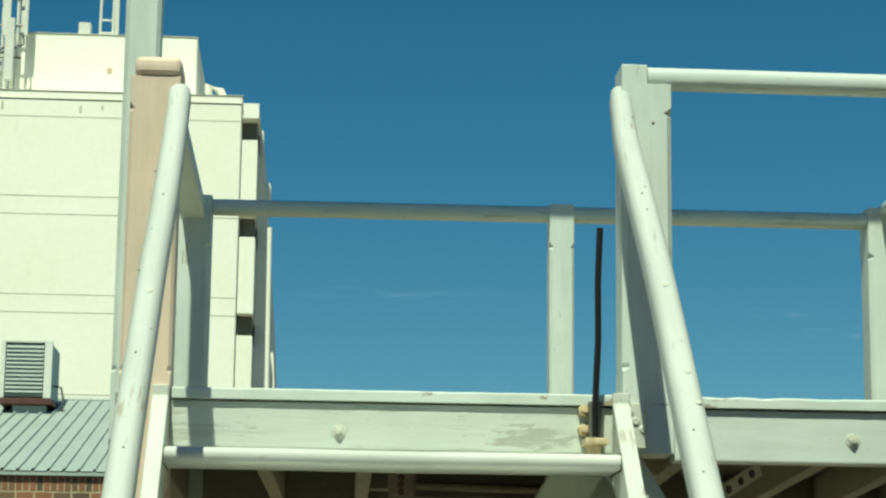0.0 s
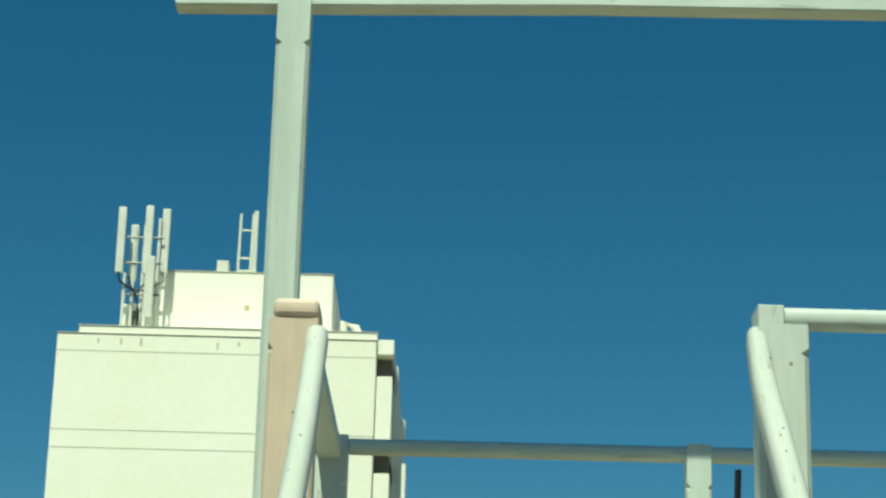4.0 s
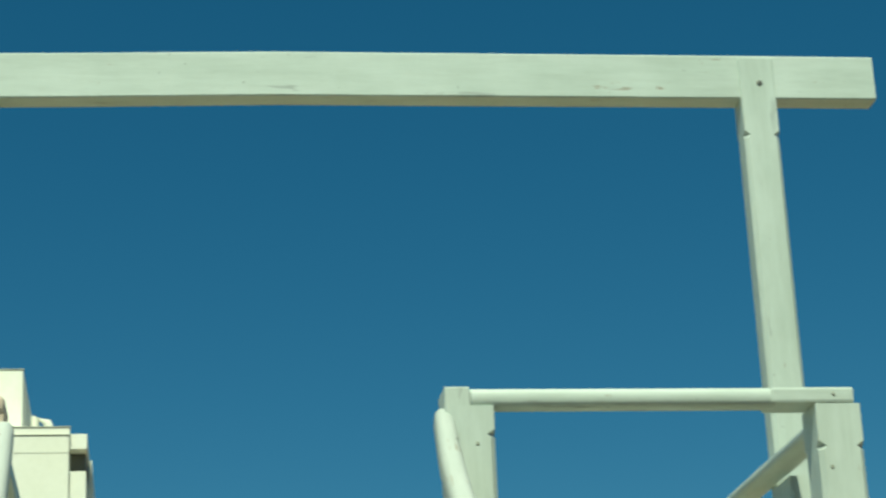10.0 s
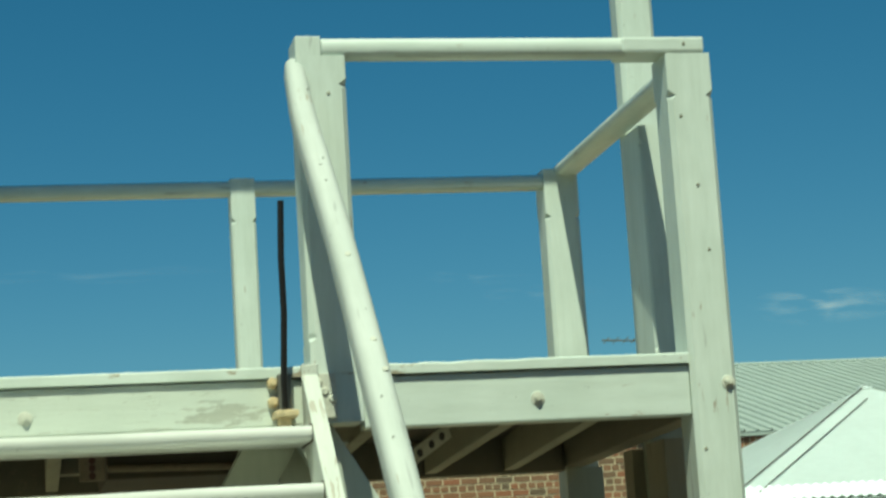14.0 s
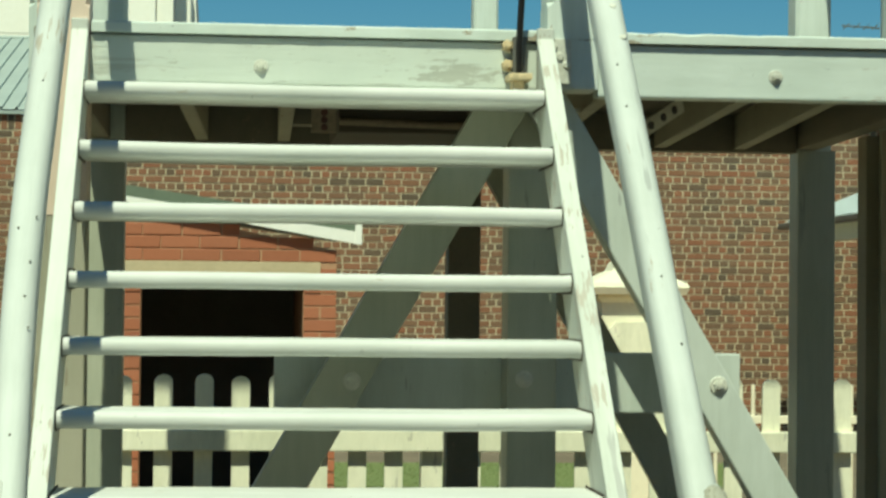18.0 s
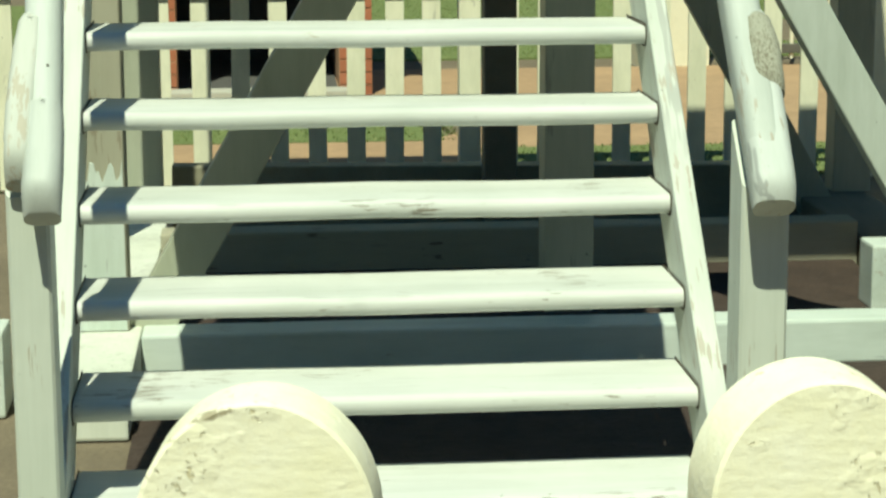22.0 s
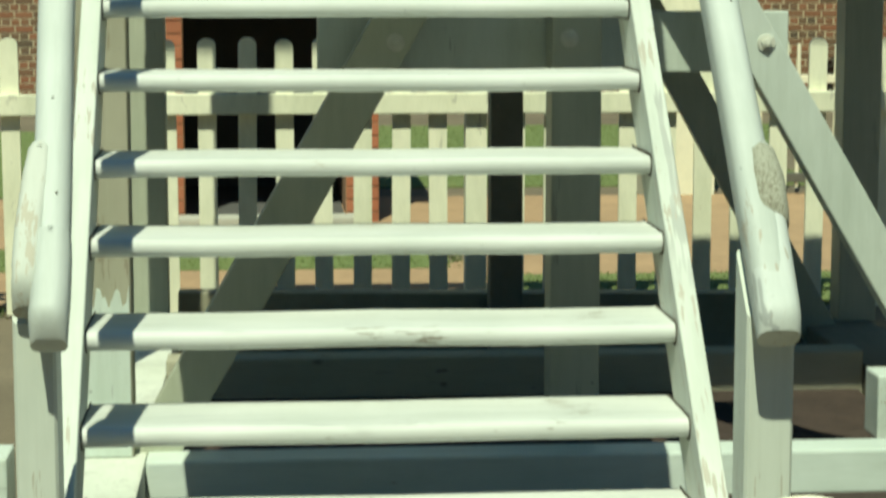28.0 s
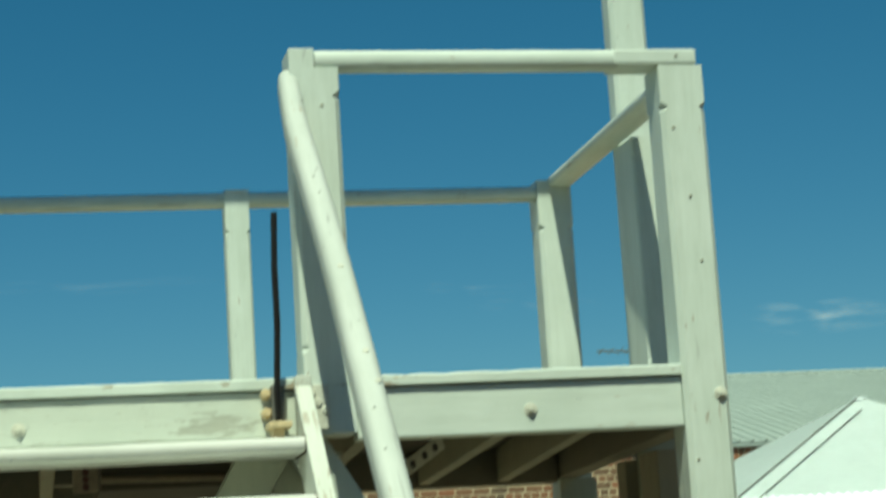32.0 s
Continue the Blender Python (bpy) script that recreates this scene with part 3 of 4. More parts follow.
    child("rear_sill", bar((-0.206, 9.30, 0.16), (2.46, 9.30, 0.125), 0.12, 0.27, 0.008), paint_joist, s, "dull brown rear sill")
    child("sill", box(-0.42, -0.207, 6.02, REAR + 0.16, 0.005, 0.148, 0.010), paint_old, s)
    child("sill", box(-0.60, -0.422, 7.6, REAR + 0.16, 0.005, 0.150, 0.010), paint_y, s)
    # Dark brown here holds the shade that falls on this sill.
    child("sill", box(2.462, 2.77, 6.66, REAR + 0.16, 0.005, 0.158, 0.010), paint_shade_brown, s, "side sill darkened for its shade")
    child("sill", box(-0.95, -0.58, 6.3, 6.5, 0.004, 0.26, 0.010), paint_x, s)
    child("sill_block", box(2.33, 2.46, 7.45, 7.62, 0.005, 0.24, 0.010), paint_y, s)
    # bolts on the front
    coach_bolt(0.287, BEAM_Y, 2.423, beam_left, None, 0.016)
    coach_bolt(1.929, BEAM_Y, 2.423, beam_right, None, 0.016)
    coach_bolt(2.578, FRONT, 2.45, corner, None, 0.016)
    for x, z in ((1.205, 2.50), (1.225, 2.47), (1.250, 2.445), (1.21, 2.40)):
        child("bolt", disc((x, FRONT, z), (0, -1, 0), 0.014, 0.010, 0.018), bolt_paint, plate)
    for x, y, z in ((2.482, FRONT, 2.234), (2.519, FRONT - 0.003, 3.612), (2.49, FRONT, 3.36), (2.53, FRONT, 3.12), (2.55, FRONT, 2.9), (1.29, FRONT, 3.45), (1.262, REAR, 2.75)):
        child("nail", disc((x, y, z), (0, -1, 0), 0.006, 0.004, 0.003, 8), bare_wood, s)


def build_lever():
    s = thing("trap_lever", (1.09, 6.70, 2.36), "black iron trap lever standing in a bolted bracket", "lever")
    pts = [(1.090, 6.715, 2.40), (1.088, 6.708, 2.50), (1.098, 6.702, 2.72), (1.097, 6.70, 2.90), (1.104, 6.70, 3.078)]
    child("arm", tube(pts, 0.0105, 8), iron_black, s)
    child("bracket", box(1.055, 1.128, 6.68, 6.796, 2.388, 2.408, 0.004), rust, s, "worn brass-coloured bracket foot")
    child("bracket_stem", box(1.072, 1.108, 6.72, 6.796, 2.345, 2.388, 0.003), rust, s)
    child("bracket_plate", box(1.075, 1.118, 6.755, 6.796, 2.41, 2.53, 0.003), steel_dark, s)
    for z in (2.504, 2.442):
        bm = disc((1.0615, 6.796, z), (0, -1, 0), 0.020, 0.017, 0.026, 6)
        merge(bm, disc((1.0615, 6.771, z), (0, -1, 0), 0.010, 0.008, 0.012, 10))
        child("nut", bm, rust, s, "brassy hexagon nut")


# ---- staircase ----
RISE, RUN, LIP_Y, LIP_Z = 0.19, 0.1819, 6.746, 2.493
OFFSETS = (0, -0.003, -0.005, -0.001, -0.008, -0.001, 0.004, -0.007, 0.006, 0.002, 0.001, 0.003, 0.009, 0.0)


def stringer(x0, x1):
    f, d = -0.012, 0.235
    side = [(LIP_Y + f + 0.02, LIP_Z + 0.065), (LIP_Y + f + 0.02, LIP_Z + 0.03), (LIP_Y - RUN * 13.6 + f, LIP_Z - RISE * 13.6 + 0.10), (LIP_Y - RUN * 13.6 + f, 0.004), (LIP_Y - RUN * 13.6 + d, 0.004), (LIP_Y + 0.03, LIP_Z - 0.20), (LIP_Y + 0.03, LIP_Z + 0.065)]
    bm = loft([[(x0, y, z) for y, z in side], [(x1, y, z) for y, z in side]])
    return soften(bm, 0.004, 1)


def shaped_rail(points, r, tip=0.5, nose=0.42):
    """A round-edged rail through (x, y, z, width, height), with rounded ends; tip: how blunt the first end is; nose: how high the last end stays."""
    pts = [Vector(p[:3]) for p in points]
    along = (pts[-1] - pts[0]).normalized()
    across = Vector((1, 0, 0))
    up = across.cross(along).normalized()
    if up.z < 0:
        up.negate()
    dense = []
    for i in range(len(pts) - 1):
        for j in range(4):
            q = j / 4
            prev, nxt = pts[max(i - 1, 0)], pts[min(i + 2, len(pts) - 1)]
            a, b = pts[i], pts[i + 1]
            x = 0.5 * (2 * a.x + (b.x - prev.x) * q + (2 * prev.x - 5 * a.x + 4 * b.x - nxt.x) * q * q + (3 * a.x - prev.x - 3 * b.x + nxt.x) * q ** 3)
            p = a.lerp(b, q)
            p.x = x
            dense.append((p, points[i][3] + (points[i + 1][3] - points[i][3]) * q, points[i][4] + (points[i + 1][4] - points[i][4]) * q, 1.0))
    w, h = points[-1][3:5]
    first, last = dense[0], pts[-1]
    head = [(first[0] + along * d, first[1], first[2], k) for d, k in ((0.0, tip), (0.006, tip + (1 - tip) * 0.55), (0.016, tip + (1 - tip) * 0.85))]
    head.append((first[0] + along * 0.030, first[1], first[2], 1.0))
    tail = [(last - along * d + up * (h * (k - 1) / 2), w * (0.9 + 0.1 * k), h * k, 1.0) for d, k in [(0.055 - 0.055 * q, 1 - (1 - nose) * q ** 2.2) for q in (0, 0.25, 0.5, 0.7, 0.85, 0.95, 1)]]
    rings = []
    dense = [row for row in dense[1:] if (last - row[0]).length > 0.058]
    for p, wide, high, k in head + dense + tail:
        ring = []
        for cx, cy, a0 in ((1, 1, 0), (-1, 1, 90), (-1, -1, 180), (1, -1, 270)):
            for q in range(0, 91, 15):
                a = radians(a0 + q)
                e = min(r, high * 0.45)
                u, v = cx * (wide / 2 - e) + e * math.cos(a), cy * (high / 2 - e) + e * math.sin(a)
                ring.append(p + across * (u * k) + up * (v * k))
        rings.append(ring)
    return loft(rings)


def half_round(p0, p1, w, h):
    """A level handrail with a half-round front and back."""
    p0, p1 = Vector(p0), Vector(p1)
    d = (p1 - p0).normalized()
    side = d.cross(Vector((0, 0, 1))).normalized()
    up = side.cross(d)
    ring = []
    for q in range(0, 360, 15):
        a = radians(q)
        c, e = math.cos(a), math.sin(a)
        ring.append((math.copysign(abs(c) ** 0.8, c) * w / 2, math.copysign(abs(e) ** 0.62, e) * h / 2))
    return loft([[p + side * (u * k) + up * (v * k) for u, v in ring] for p, k in ((p0, 0.93), (p0 + d * 0.004, 1.0), (p0.lerp(p1, 0.5), 1.0), (p1 - d * 0.004, 1.0), (p1, 0.93))])


def build_stairs():
    s = thing("staircase", (0.45, 5.3, 0), "steep open white timber staircase with worn treads and round handrails", "staircase")
    child("stringer", stringer(1.152, 1.205), paint_stringer, s, "stringer with flaking white paint")
    child("stringer", stringer(-0.297, -0.246), paint_stringer, s, "stringer with flaking white paint")
    for k in range(1, 14):
        y, z = LIP_Y - RUN * k, LIP_Z - RISE * k + OFFSETS[k]
        th, dp = 0.046, 0.258 if k == 1 else 0.285
        nose = [(y + 0.020 - 0.020 * math.cos(radians(q)), z + th / 2 + th / 2 * math.sin(radians(q))) for q in range(-90, 91, 12)]
        prof = nose + [(y + dp, z + th), (y + dp, z)]
        rng = random.Random(k)
        rings = []
        for x in (-0.2455, -0.235, 0.1, 0.45, 0.8, 1.14, 1.1515):
            j = rng.uniform(-0.0025, 0.0025)
            rings.append([(x, py, pz + j) for py, pz in prof])
        tread = smoothed(child("tread", loft(rings), paint_tread_worn if k > 8 else paint_tread, s), 40)
        wide = [(y + 0.02 + (py - y - 0.02) * 1.02 - 0.005, z + th / 2 + (pz - z - th / 2) * 1.26) for py, pz in prof]
        for xa, xb in ((-0.2448, -0.2428), (1.1488, 1.1508)):
            child("joint_gap", loft([[(xa, py, pz) for py, pz in wide], [(xb, py, pz) for py, pz in wide]]), dark_timber, tread)
        child("nail", disc((rng.uniform(0.2, 0.8), y + 0.02, z + 0.04), (0, -1, 0.5), 0.005, 0.004, 0.003, 6), steel_dark, tread)
    on_rail = lambda y: 3.548 - (6.835 - y) * 1.038
    right = [(1.187, 6.845, 0.064), (1.180, 6.62, 0.078), (1.186, 6.46, 0.080), (1.198, 6.17, 0.080), (1.203, 5.70, 0.082), (1.207, 5.30, 0.080), (1.208, 4.85, 0.078), (1.208, 4.37, 0.082)]
    left = [(-0.245, 6.80, 0.070), (-0.250, 6.42, 0.075), (-0.262, 6.13, 0.076), (-0.278, 5.45, 0.079), (-0.282, 5.22, 0.079), (-0.277, 4.95, 0.078), (-0.262, 4.65, 0.077), (-0.252, 4.46, 0.070)]
    plugs = {1: ((1.205, 6.695), (1.198, 6.415), (1.185, 6.389), (1.191, 6.329), (1.199, 6.064), (1.211, 5.788), (1.223, 5.697), (1.194, 5.617), (1.197, 5.502), (1.205, 5.08), (1.222, 4.93)),
             -1: ((-0.286, 6.426), (-0.254, 6.341), (-0.296, 6.071), (-0.26, 6.006), (-0.276, 5.812), (-0.275, 5.541), (-0.295, 5.173), (-0.256, 5.199), (-0.261, 5.097), (-0.265, 5.021), (-0.25, 4.953), (-0.266, 4.737), (-0.246, 4.561))}
    for side, line in ((1, right), (-1, left)):
        h = smoothed(child("handrail", shaped_rail([(x, y, on_rail(y), w, 0.094) for x, y, w in line], 0.030), paint_rail, s))
        for i, (x, y) in enumerate(plugs[side]):
            r = 0.0095 if i in (4, 5, 6) and side > 0 or i == 3 and side < 0 else 0.0030
            child("plug", disc((x, y - 0.0335, on_rail(y) + 0.0325), (0, -0.72, 0.69), r, r * 0.7, 0.0035, 10), bolt_paint if r > 0.006 else steel_dark, h)
        x0, x1, y0 = (1.166, 1.267, 4.425) if side > 0 else (-0.331, -0.246, 4.430)
        c = 0.006
        foot, head = post_rings(x0, x1, y0, y0 + 0.12, [(0.002, c), (1.0, c)])
        head = [(px, py, 0.920 + (py - 4.385) * 1.038) for px, py, _ in head]
        child("newel_post", loft([foot, head]), paint_newel, s, "weathered grey-white newel post with cracked paint")
    # a scarfed old length and a new round-headed end on one rail, a worn end on the other
    old = [(-0.285, 4.66, 0.050), (-0.290, 4.60, 0.060), (-0.297, 4.50, 0.062), (-0.300, 4.385, 0.056)]
    smoothed(child("rail_splice", shaped_rail([(x, y, on_rail(y) + 0.006, w, 0.092) for x, y, w in old], 0.020, 0.7), paint_worn, s, "rough old rail length with peeling paint"))
    end = [(-0.2530, 4.505, 0.074), (-0.2515, 4.46, 0.078), (-0.2500, 4.40, 0.078), (-0.2500, 4.326, 0.078)]
    smoothed(child("rail_end", shaped_rail([(x, y, on_rail(y) + 0.010, w, 0.094) for x, y, w in end], 0.032, 0.55), paint_rail, s, "new round-headed rail end"))
    smoothed(child("rail_end", shaped_rail([(1.215, 4.66, 1.290, 0.090, 0.086), (1.216, 4.50, 1.124, 0.092, 0.086), (1.209, 4.315, 0.944, 0.090, 0.086)], 0.028, 0.7, 0.66), paint_rail, s, "worn lower rail end"))
    smoothed(child("bare_patch", shaped_rail([(1.230, 4.645, 1.2847, 0.056, 0.095), (1.234, 4.585, 1.2224, 0.074, 0.098), (1.234, 4.505, 1.1394, 0.072, 0.096)], 0.028, 0.6, 0.8), bare_wood, s, "bare grey weathered wood in the rail"))


# ---- fences ----
def picket_mesh(w, d, h, sides=9):
    """A picket with a rounded head, standing on the origin."""
    out = [(-w / 2, 0), (w / 2, 0), (w / 2, h - w * 0.42)]
    out += [(w / 2 * math.cos(a), h - w * 0.42 + w * 0.42 * math.sin(a)) for a in [math.pi * k / (sides + 1) for k in range(1, sides + 1)]]
    out += [(-w / 2, h - w * 0.42)]
    bm = loft([[(x, 0, z) for x, z in out], [(x, d, z) for x, z in out]])
    return bm


def mesh_of(name, bm, mat):
    me = bpy.data.meshes.new(name)
    bm.to_mesh(me)
    bm.free()
    me.materials.append(mat)
    return me


def sawn_material(name, side, stain):
    """Thick cream paint over rough-sawn timber: slanted saw ridges, lumps and dark chips."""
    m, t, b = material(name, 0.65)
    v = coords(t, (1, 1, 1))
    tc, mp = t.nodes.new("ShaderNodeTexCoord"), t.nodes.new("ShaderNodeMapping")
    mp.inputs["Rotation"].default_value, mp.inputs["Scale"].default_value = (0, radians(-12), 0), (0.30, 1, 1)
    t.links.new(tc.outputs["Object"], mp.inputs[0])
    mp2 = t.nodes.new("ShaderNodeMapping")
    mp2.inputs["Rotation"].default_value, mp2.inputs["Scale"].default_value = (0, radians(-12), 0), (1, 1, 0.35)
    t.links.new(tc.outputs["Object"], mp2.inputs[0])
    ridges = noise_fac(t, mp.outputs[0], 230.0, 3, 0.5)
    lumps = noise_fac(t, v, 150.0, 5, 0.7)
    col = mix(t, ramp(t, noise_fac(t, v, 30.0, 4), [(0.3, (0, 0, 0)), (0.7, (1, 1, 1))]), (0.90, 0.87, 0.64), (0.93, 0.91, 0.74))
    col = mix(t, ramp(t, ridges, [(0.28, (0.5, 0.5, 0.5)), (0.42, (0, 0, 0))]), col, (0.86, 0.82, 0.58))
    sep = t.nodes.new("ShaderNodeSeparateXYZ")
    t.links.new(tc.outputs["Object"], sep.inputs[0])
    across = t.nodes.new("ShaderNodeMapRange")
    for key, value in (("From Min", 0.012 * side), ("From Max", -0.034 * side), ("To Min", 0.0), ("To Max", 0.20)):
        across.inputs[key].default_value = value
    t.links.new(sep.outputs["X"], across.inputs["Value"])
    add = t.nodes.new("ShaderNodeMath")
    add.operation = "ADD"
    t.links.new(noise_fac(t, v, 34.0, 3), add.inputs[0])
    t.links.new(across.outputs[0], add.inputs[1])
    zone = ramp(t, add.outputs[0], [(0.61, (0, 0, 0)), (0.70, (1, 1, 1))])
    chips = ramp(t, noise_fac(t, v, 240.0, 5, 0.65), [(0.585, (0, 0, 0)), (0.63, (1, 1, 1))])
    chips = mix(t, 1.0, zone, chips, "MULTIPLY")
    col = mix(t, mix(t, 1.0, chips, (0.8, 0.8, 0.8), "MULTIPLY"), col, (0.62, 0.56, 0.34))
    if stain:
        spot, gr = t.nodes.new("ShaderNodeMapping"), t.nodes.new("ShaderNodeTexGradient")
        gr.gradient_type, spot.vector_type = "SPHERICAL", "TEXTURE"
        spot.inputs["Location"].default_value, spot.inputs["Rotation"].default_value, spot.inputs["Scale"].default_value = (-0.016, 0, 1.4550), (0, radians(-16), 0), (0.020, 0.02, 0.0042)
        t.links.new(tc.outputs["Object"], spot.inputs[0])
        t.links.new(spot.outputs[0], gr.inputs[0])
        dark = ramp(t, mix(t, 0.5, gr.outputs[1], noise_fac(t, v, 260.0, 4, 0.7)), [(0.52, (0, 0, 0)), (0.62, (0.85, 0.85, 0.85))])
        col = mix(t, dark, col, (0.27, 0.23, 0.14))
    t.links.new(col, b.inputs["Base Color"])
    weave = mix(t, 0.4, ridges, noise_fac(t, mp2.outputs[0], 190.0, 2, 0.5))
    gouge = mix(t, 1.0, zone, noise_fac(t, mp.outputs[0], 110.0, 4, 0.7), "MULTIPLY")
    bump(t, b, mix(t, 0.42, mix(t, 0.42, weave, lumps), mix(t, 0.8, gouge, chips, "SUBTRACT")), 0.75, 0.0024)
    return m


def rough_picket(w, d, h, dx, dz, mat):
    """A picket whose rounded head was sawn askew: the rear outline lies dx, dz off the front one."""
    n = 64
    out = [(-w / 2, 0), (w / 2, 0), (w / 2, h * 0.8)]
    k = 0.56
    out += [(w / 2 * math.cos(a), h - w * k + w * k * math.sin(a)) for a in [math.pi * i / n for i in range(n + 1)]]
    out += [(-w / 2, h * 0.8)]
    rear = [(x + dx, z + (dz if z > h * 0.9 else 0)) for x, z in out]
    ring = lambda pts, y, inset: [(x * (1 - inset), y, z - (inset * 0.05 if z > 0.5 else 0)) for x, z in pts]
    return mesh_of("picket", loft([ring(out, 0.0, 0.03), ring(out, 0.0012, 0.0), ring(rear, d, 0.0)]), mat)


def build_near_fence():
    s = thing("near_fence", (0.3, 0.95, 0), "cream picket fence with rounded rough-sawn heads", "fence")
    chipped, ridged = sawn_material("rough_sawn_cream", 1, True), sawn_material("ridged_sawn_cream", -1, False)
    meshes = [rough_picket(0.0950, 0.024, 1.4600, 0.0035, 0.0020, chipped), rough_picket(0.0935, 0.026, 1.4610, -0.0045, 0.0035, ridged)]
    for i in range(-14, 16):
        ob = new("picket", meshes[i % 2])
        ob.matrix_world = pose(0.1800 + 0.2265 * i, 0.930, 0.004 * math.sin(i * 2.1 + 0.3))
        m = ob.matrix_world.copy()
        ob.parent = s
        ob.matrix_parent_inverse = Matrix.Translation(-s.location)
        ob.matrix_basis = m
    for z in (0.35, 1.05):
        child("fence_rail", box(-3.0, 3.6, 0.957, 0.997, z, z + 0.07, 0.004), paint_cream, s)


def build_far_fence():
    Y = 10.40
    s = thing("far_fence", (1.0, Y, 0), "cream picket fence with rounded heads behind the scaffold", "fence")
    bm = picket_mesh(0.0877, 0.02, 1.3204, 9)
    me = mesh_of("picket", bm, paint_cream)
    for i in range(-36, 48):
        x = -0.1022 + 0.18423 * i
        if abs(x - 1.1848) < 0.03:
            continue
        ob = new("picket", me)
        ob.parent = s
        ob.matrix_parent_inverse = Matrix.Translation(-s.location)
        ob.matrix_basis = pose(x, Y, 0.015 + 0.006 * math.sin(i * 2.3), 0, 0.4 * math.sin(i * 1.7), 0)
    for z in (0.975,):
        child("fence_rail", box(-6.7, 8.6, Y - 0.045, Y - 0.001, z, z + 0.100, 0.006), paint_cream, s)
    for x in (-2.02, 1.1848, 4.39):
        child("fence_post", box(x - 0.052, x + 0.052, Y - 0.001, Y + 0.10, 0, 1.10, 0.006), paint_cream, s)


# ---- brickwork ----
def brick_data(name, w, h, d, mat):
    bm = box(-w / 2, w / 2, 0, d, 0, h, 0.004, 1)
    return mesh_of(name, bm, mat)


def brickwork(parent, spans, y, course, joint, half, mat, near, length=0.23, depth=0.05):
    """English bond, or stretchers alone with half=1, on a face that looks to -y. spans: (x0, x1, z0, z1); near(x, z): built as single bricks."""
    head = (length - joint) / 2
    meshes = {"stretcher": (length, brick_data("brick", length, course - joint, depth, mat)), "header": (head, brick_data("brick", head, course - joint, depth, mat))}
    verts, faces, count = [], [], 0
    rng = random.Random(7)
    for x0, x1, z0, z1 in spans:
        rows = int((z1 - z0) / course)
        for r in range(rows):
            z = z0 + r * course
            x = x0 - ((length + joint) / 2 if r % 2 else 0) - (head + joint) / 2 * (0 if half else r % 2) - rng.uniform(0, 0.02)
            kind = "stretcher" if half or r % 2 else "header"
            while x < x1:
                w = meshes[kind][0]
                a, b = max(x, x0), min(x + w, x1)
                if b - a > 0.03:
                    yy = y - 0.006 + rng.uniform(-0.002, 0.002)
                    if b - a == w and count < 300 and near(x, z):
                        ob = new("brick", meshes[kind][1])
                        ob.parent = parent
                        ob.matrix_parent_inverse = Matrix.Translation(-parent.location)
                        ob.matrix_basis = pose(x + w / 2, yy, z)
                        count += 1
                    else:
                        n, zt, e = len(verts), z + course - joint, 0.003
                        verts += [(a + e, yy, z + e), (b - e, yy, z + e), (b - e, yy, zt - e), (a + e, yy, zt - e), (a, yy + 0.03, z), (b, yy + 0.03, z), (b, yy + 0.03, zt), (a, yy + 0.03, zt)]
                        faces += [tuple(n + q for q in f) for f in ((0, 1, 2, 3), (4, 5, 1, 0), (1, 5, 6, 2), (3, 2, 6, 7), (4, 0, 3, 7))]
                x += w + joint + rng.uniform(-0.004, 0.004)
    me = bpy.data.meshes.new("bricks")
    me.from_pydata(verts, [], faces)
    me.materials.append(mat)
    ob = new("bricks", me)
    ob.parent = parent
    ob.matrix_parent_inverse = Matrix.Translation(-parent.location)
    tagged(ob, kind="stuff")


def corrugated(x0, x1, y0, z0, y1, z1, pitch=0.076, amp=0.010):
    """A roof sheet with its waves running from the eave (y0, z0) to the ridge (y1, z1)."""
    bm = bmesh.new()
    n = int((x1 - x0) / pitch * 6)
    up = Vector((0, -(z1 - z0), y1 - y0)).normalized()
    rows = []
    for q in (0, 0.5, 1.0):
        rows.append([bm.verts.new(Vector((x0 + (x1 - x0) * i / n, y0 + (y1 - y0) * q, z0 + (z1 - z0) * q)) + up * (amp * math.cos(i / 6 * math.tau))) for i in range(n + 1)])
    for a, b in zip(rows, rows[1:]):
        for i in range(n):
            bm.faces.new((a[i], a[i + 1], b[i + 1], b[i]))
    return bm


def ribbed(x0, x1, y0, z0, y1, z1, pitch=0.196, high=0.032):
    """Flat roof pans between upstanding ribs that run from eave to ridge."""
    bm = bmesh.new()
    up = Vector((0, -(z1 - z0), y1 - y0)).normalized()
    low, top = [], []
    n = round((x1 - x0) / pitch)
    for i in range(n):
        for q, h in ((0.0, 0), (0.80, 0), (0.84, 1), (0.96, 1), (0.999, 0)):
            x = x0 + (i + q) * (x1 - x0) / n
            low.append(bm.verts.new(Vector((x, y0, z0)) + up * (h * high)))
            top.append(bm.verts.new(Vector((x, y1, z1)) + up * (h * high)))
    for i in range(len(low) - 1):
        bm.faces.new((low[i], low[i + 1], top[i + 1], top[i]))
    return bm


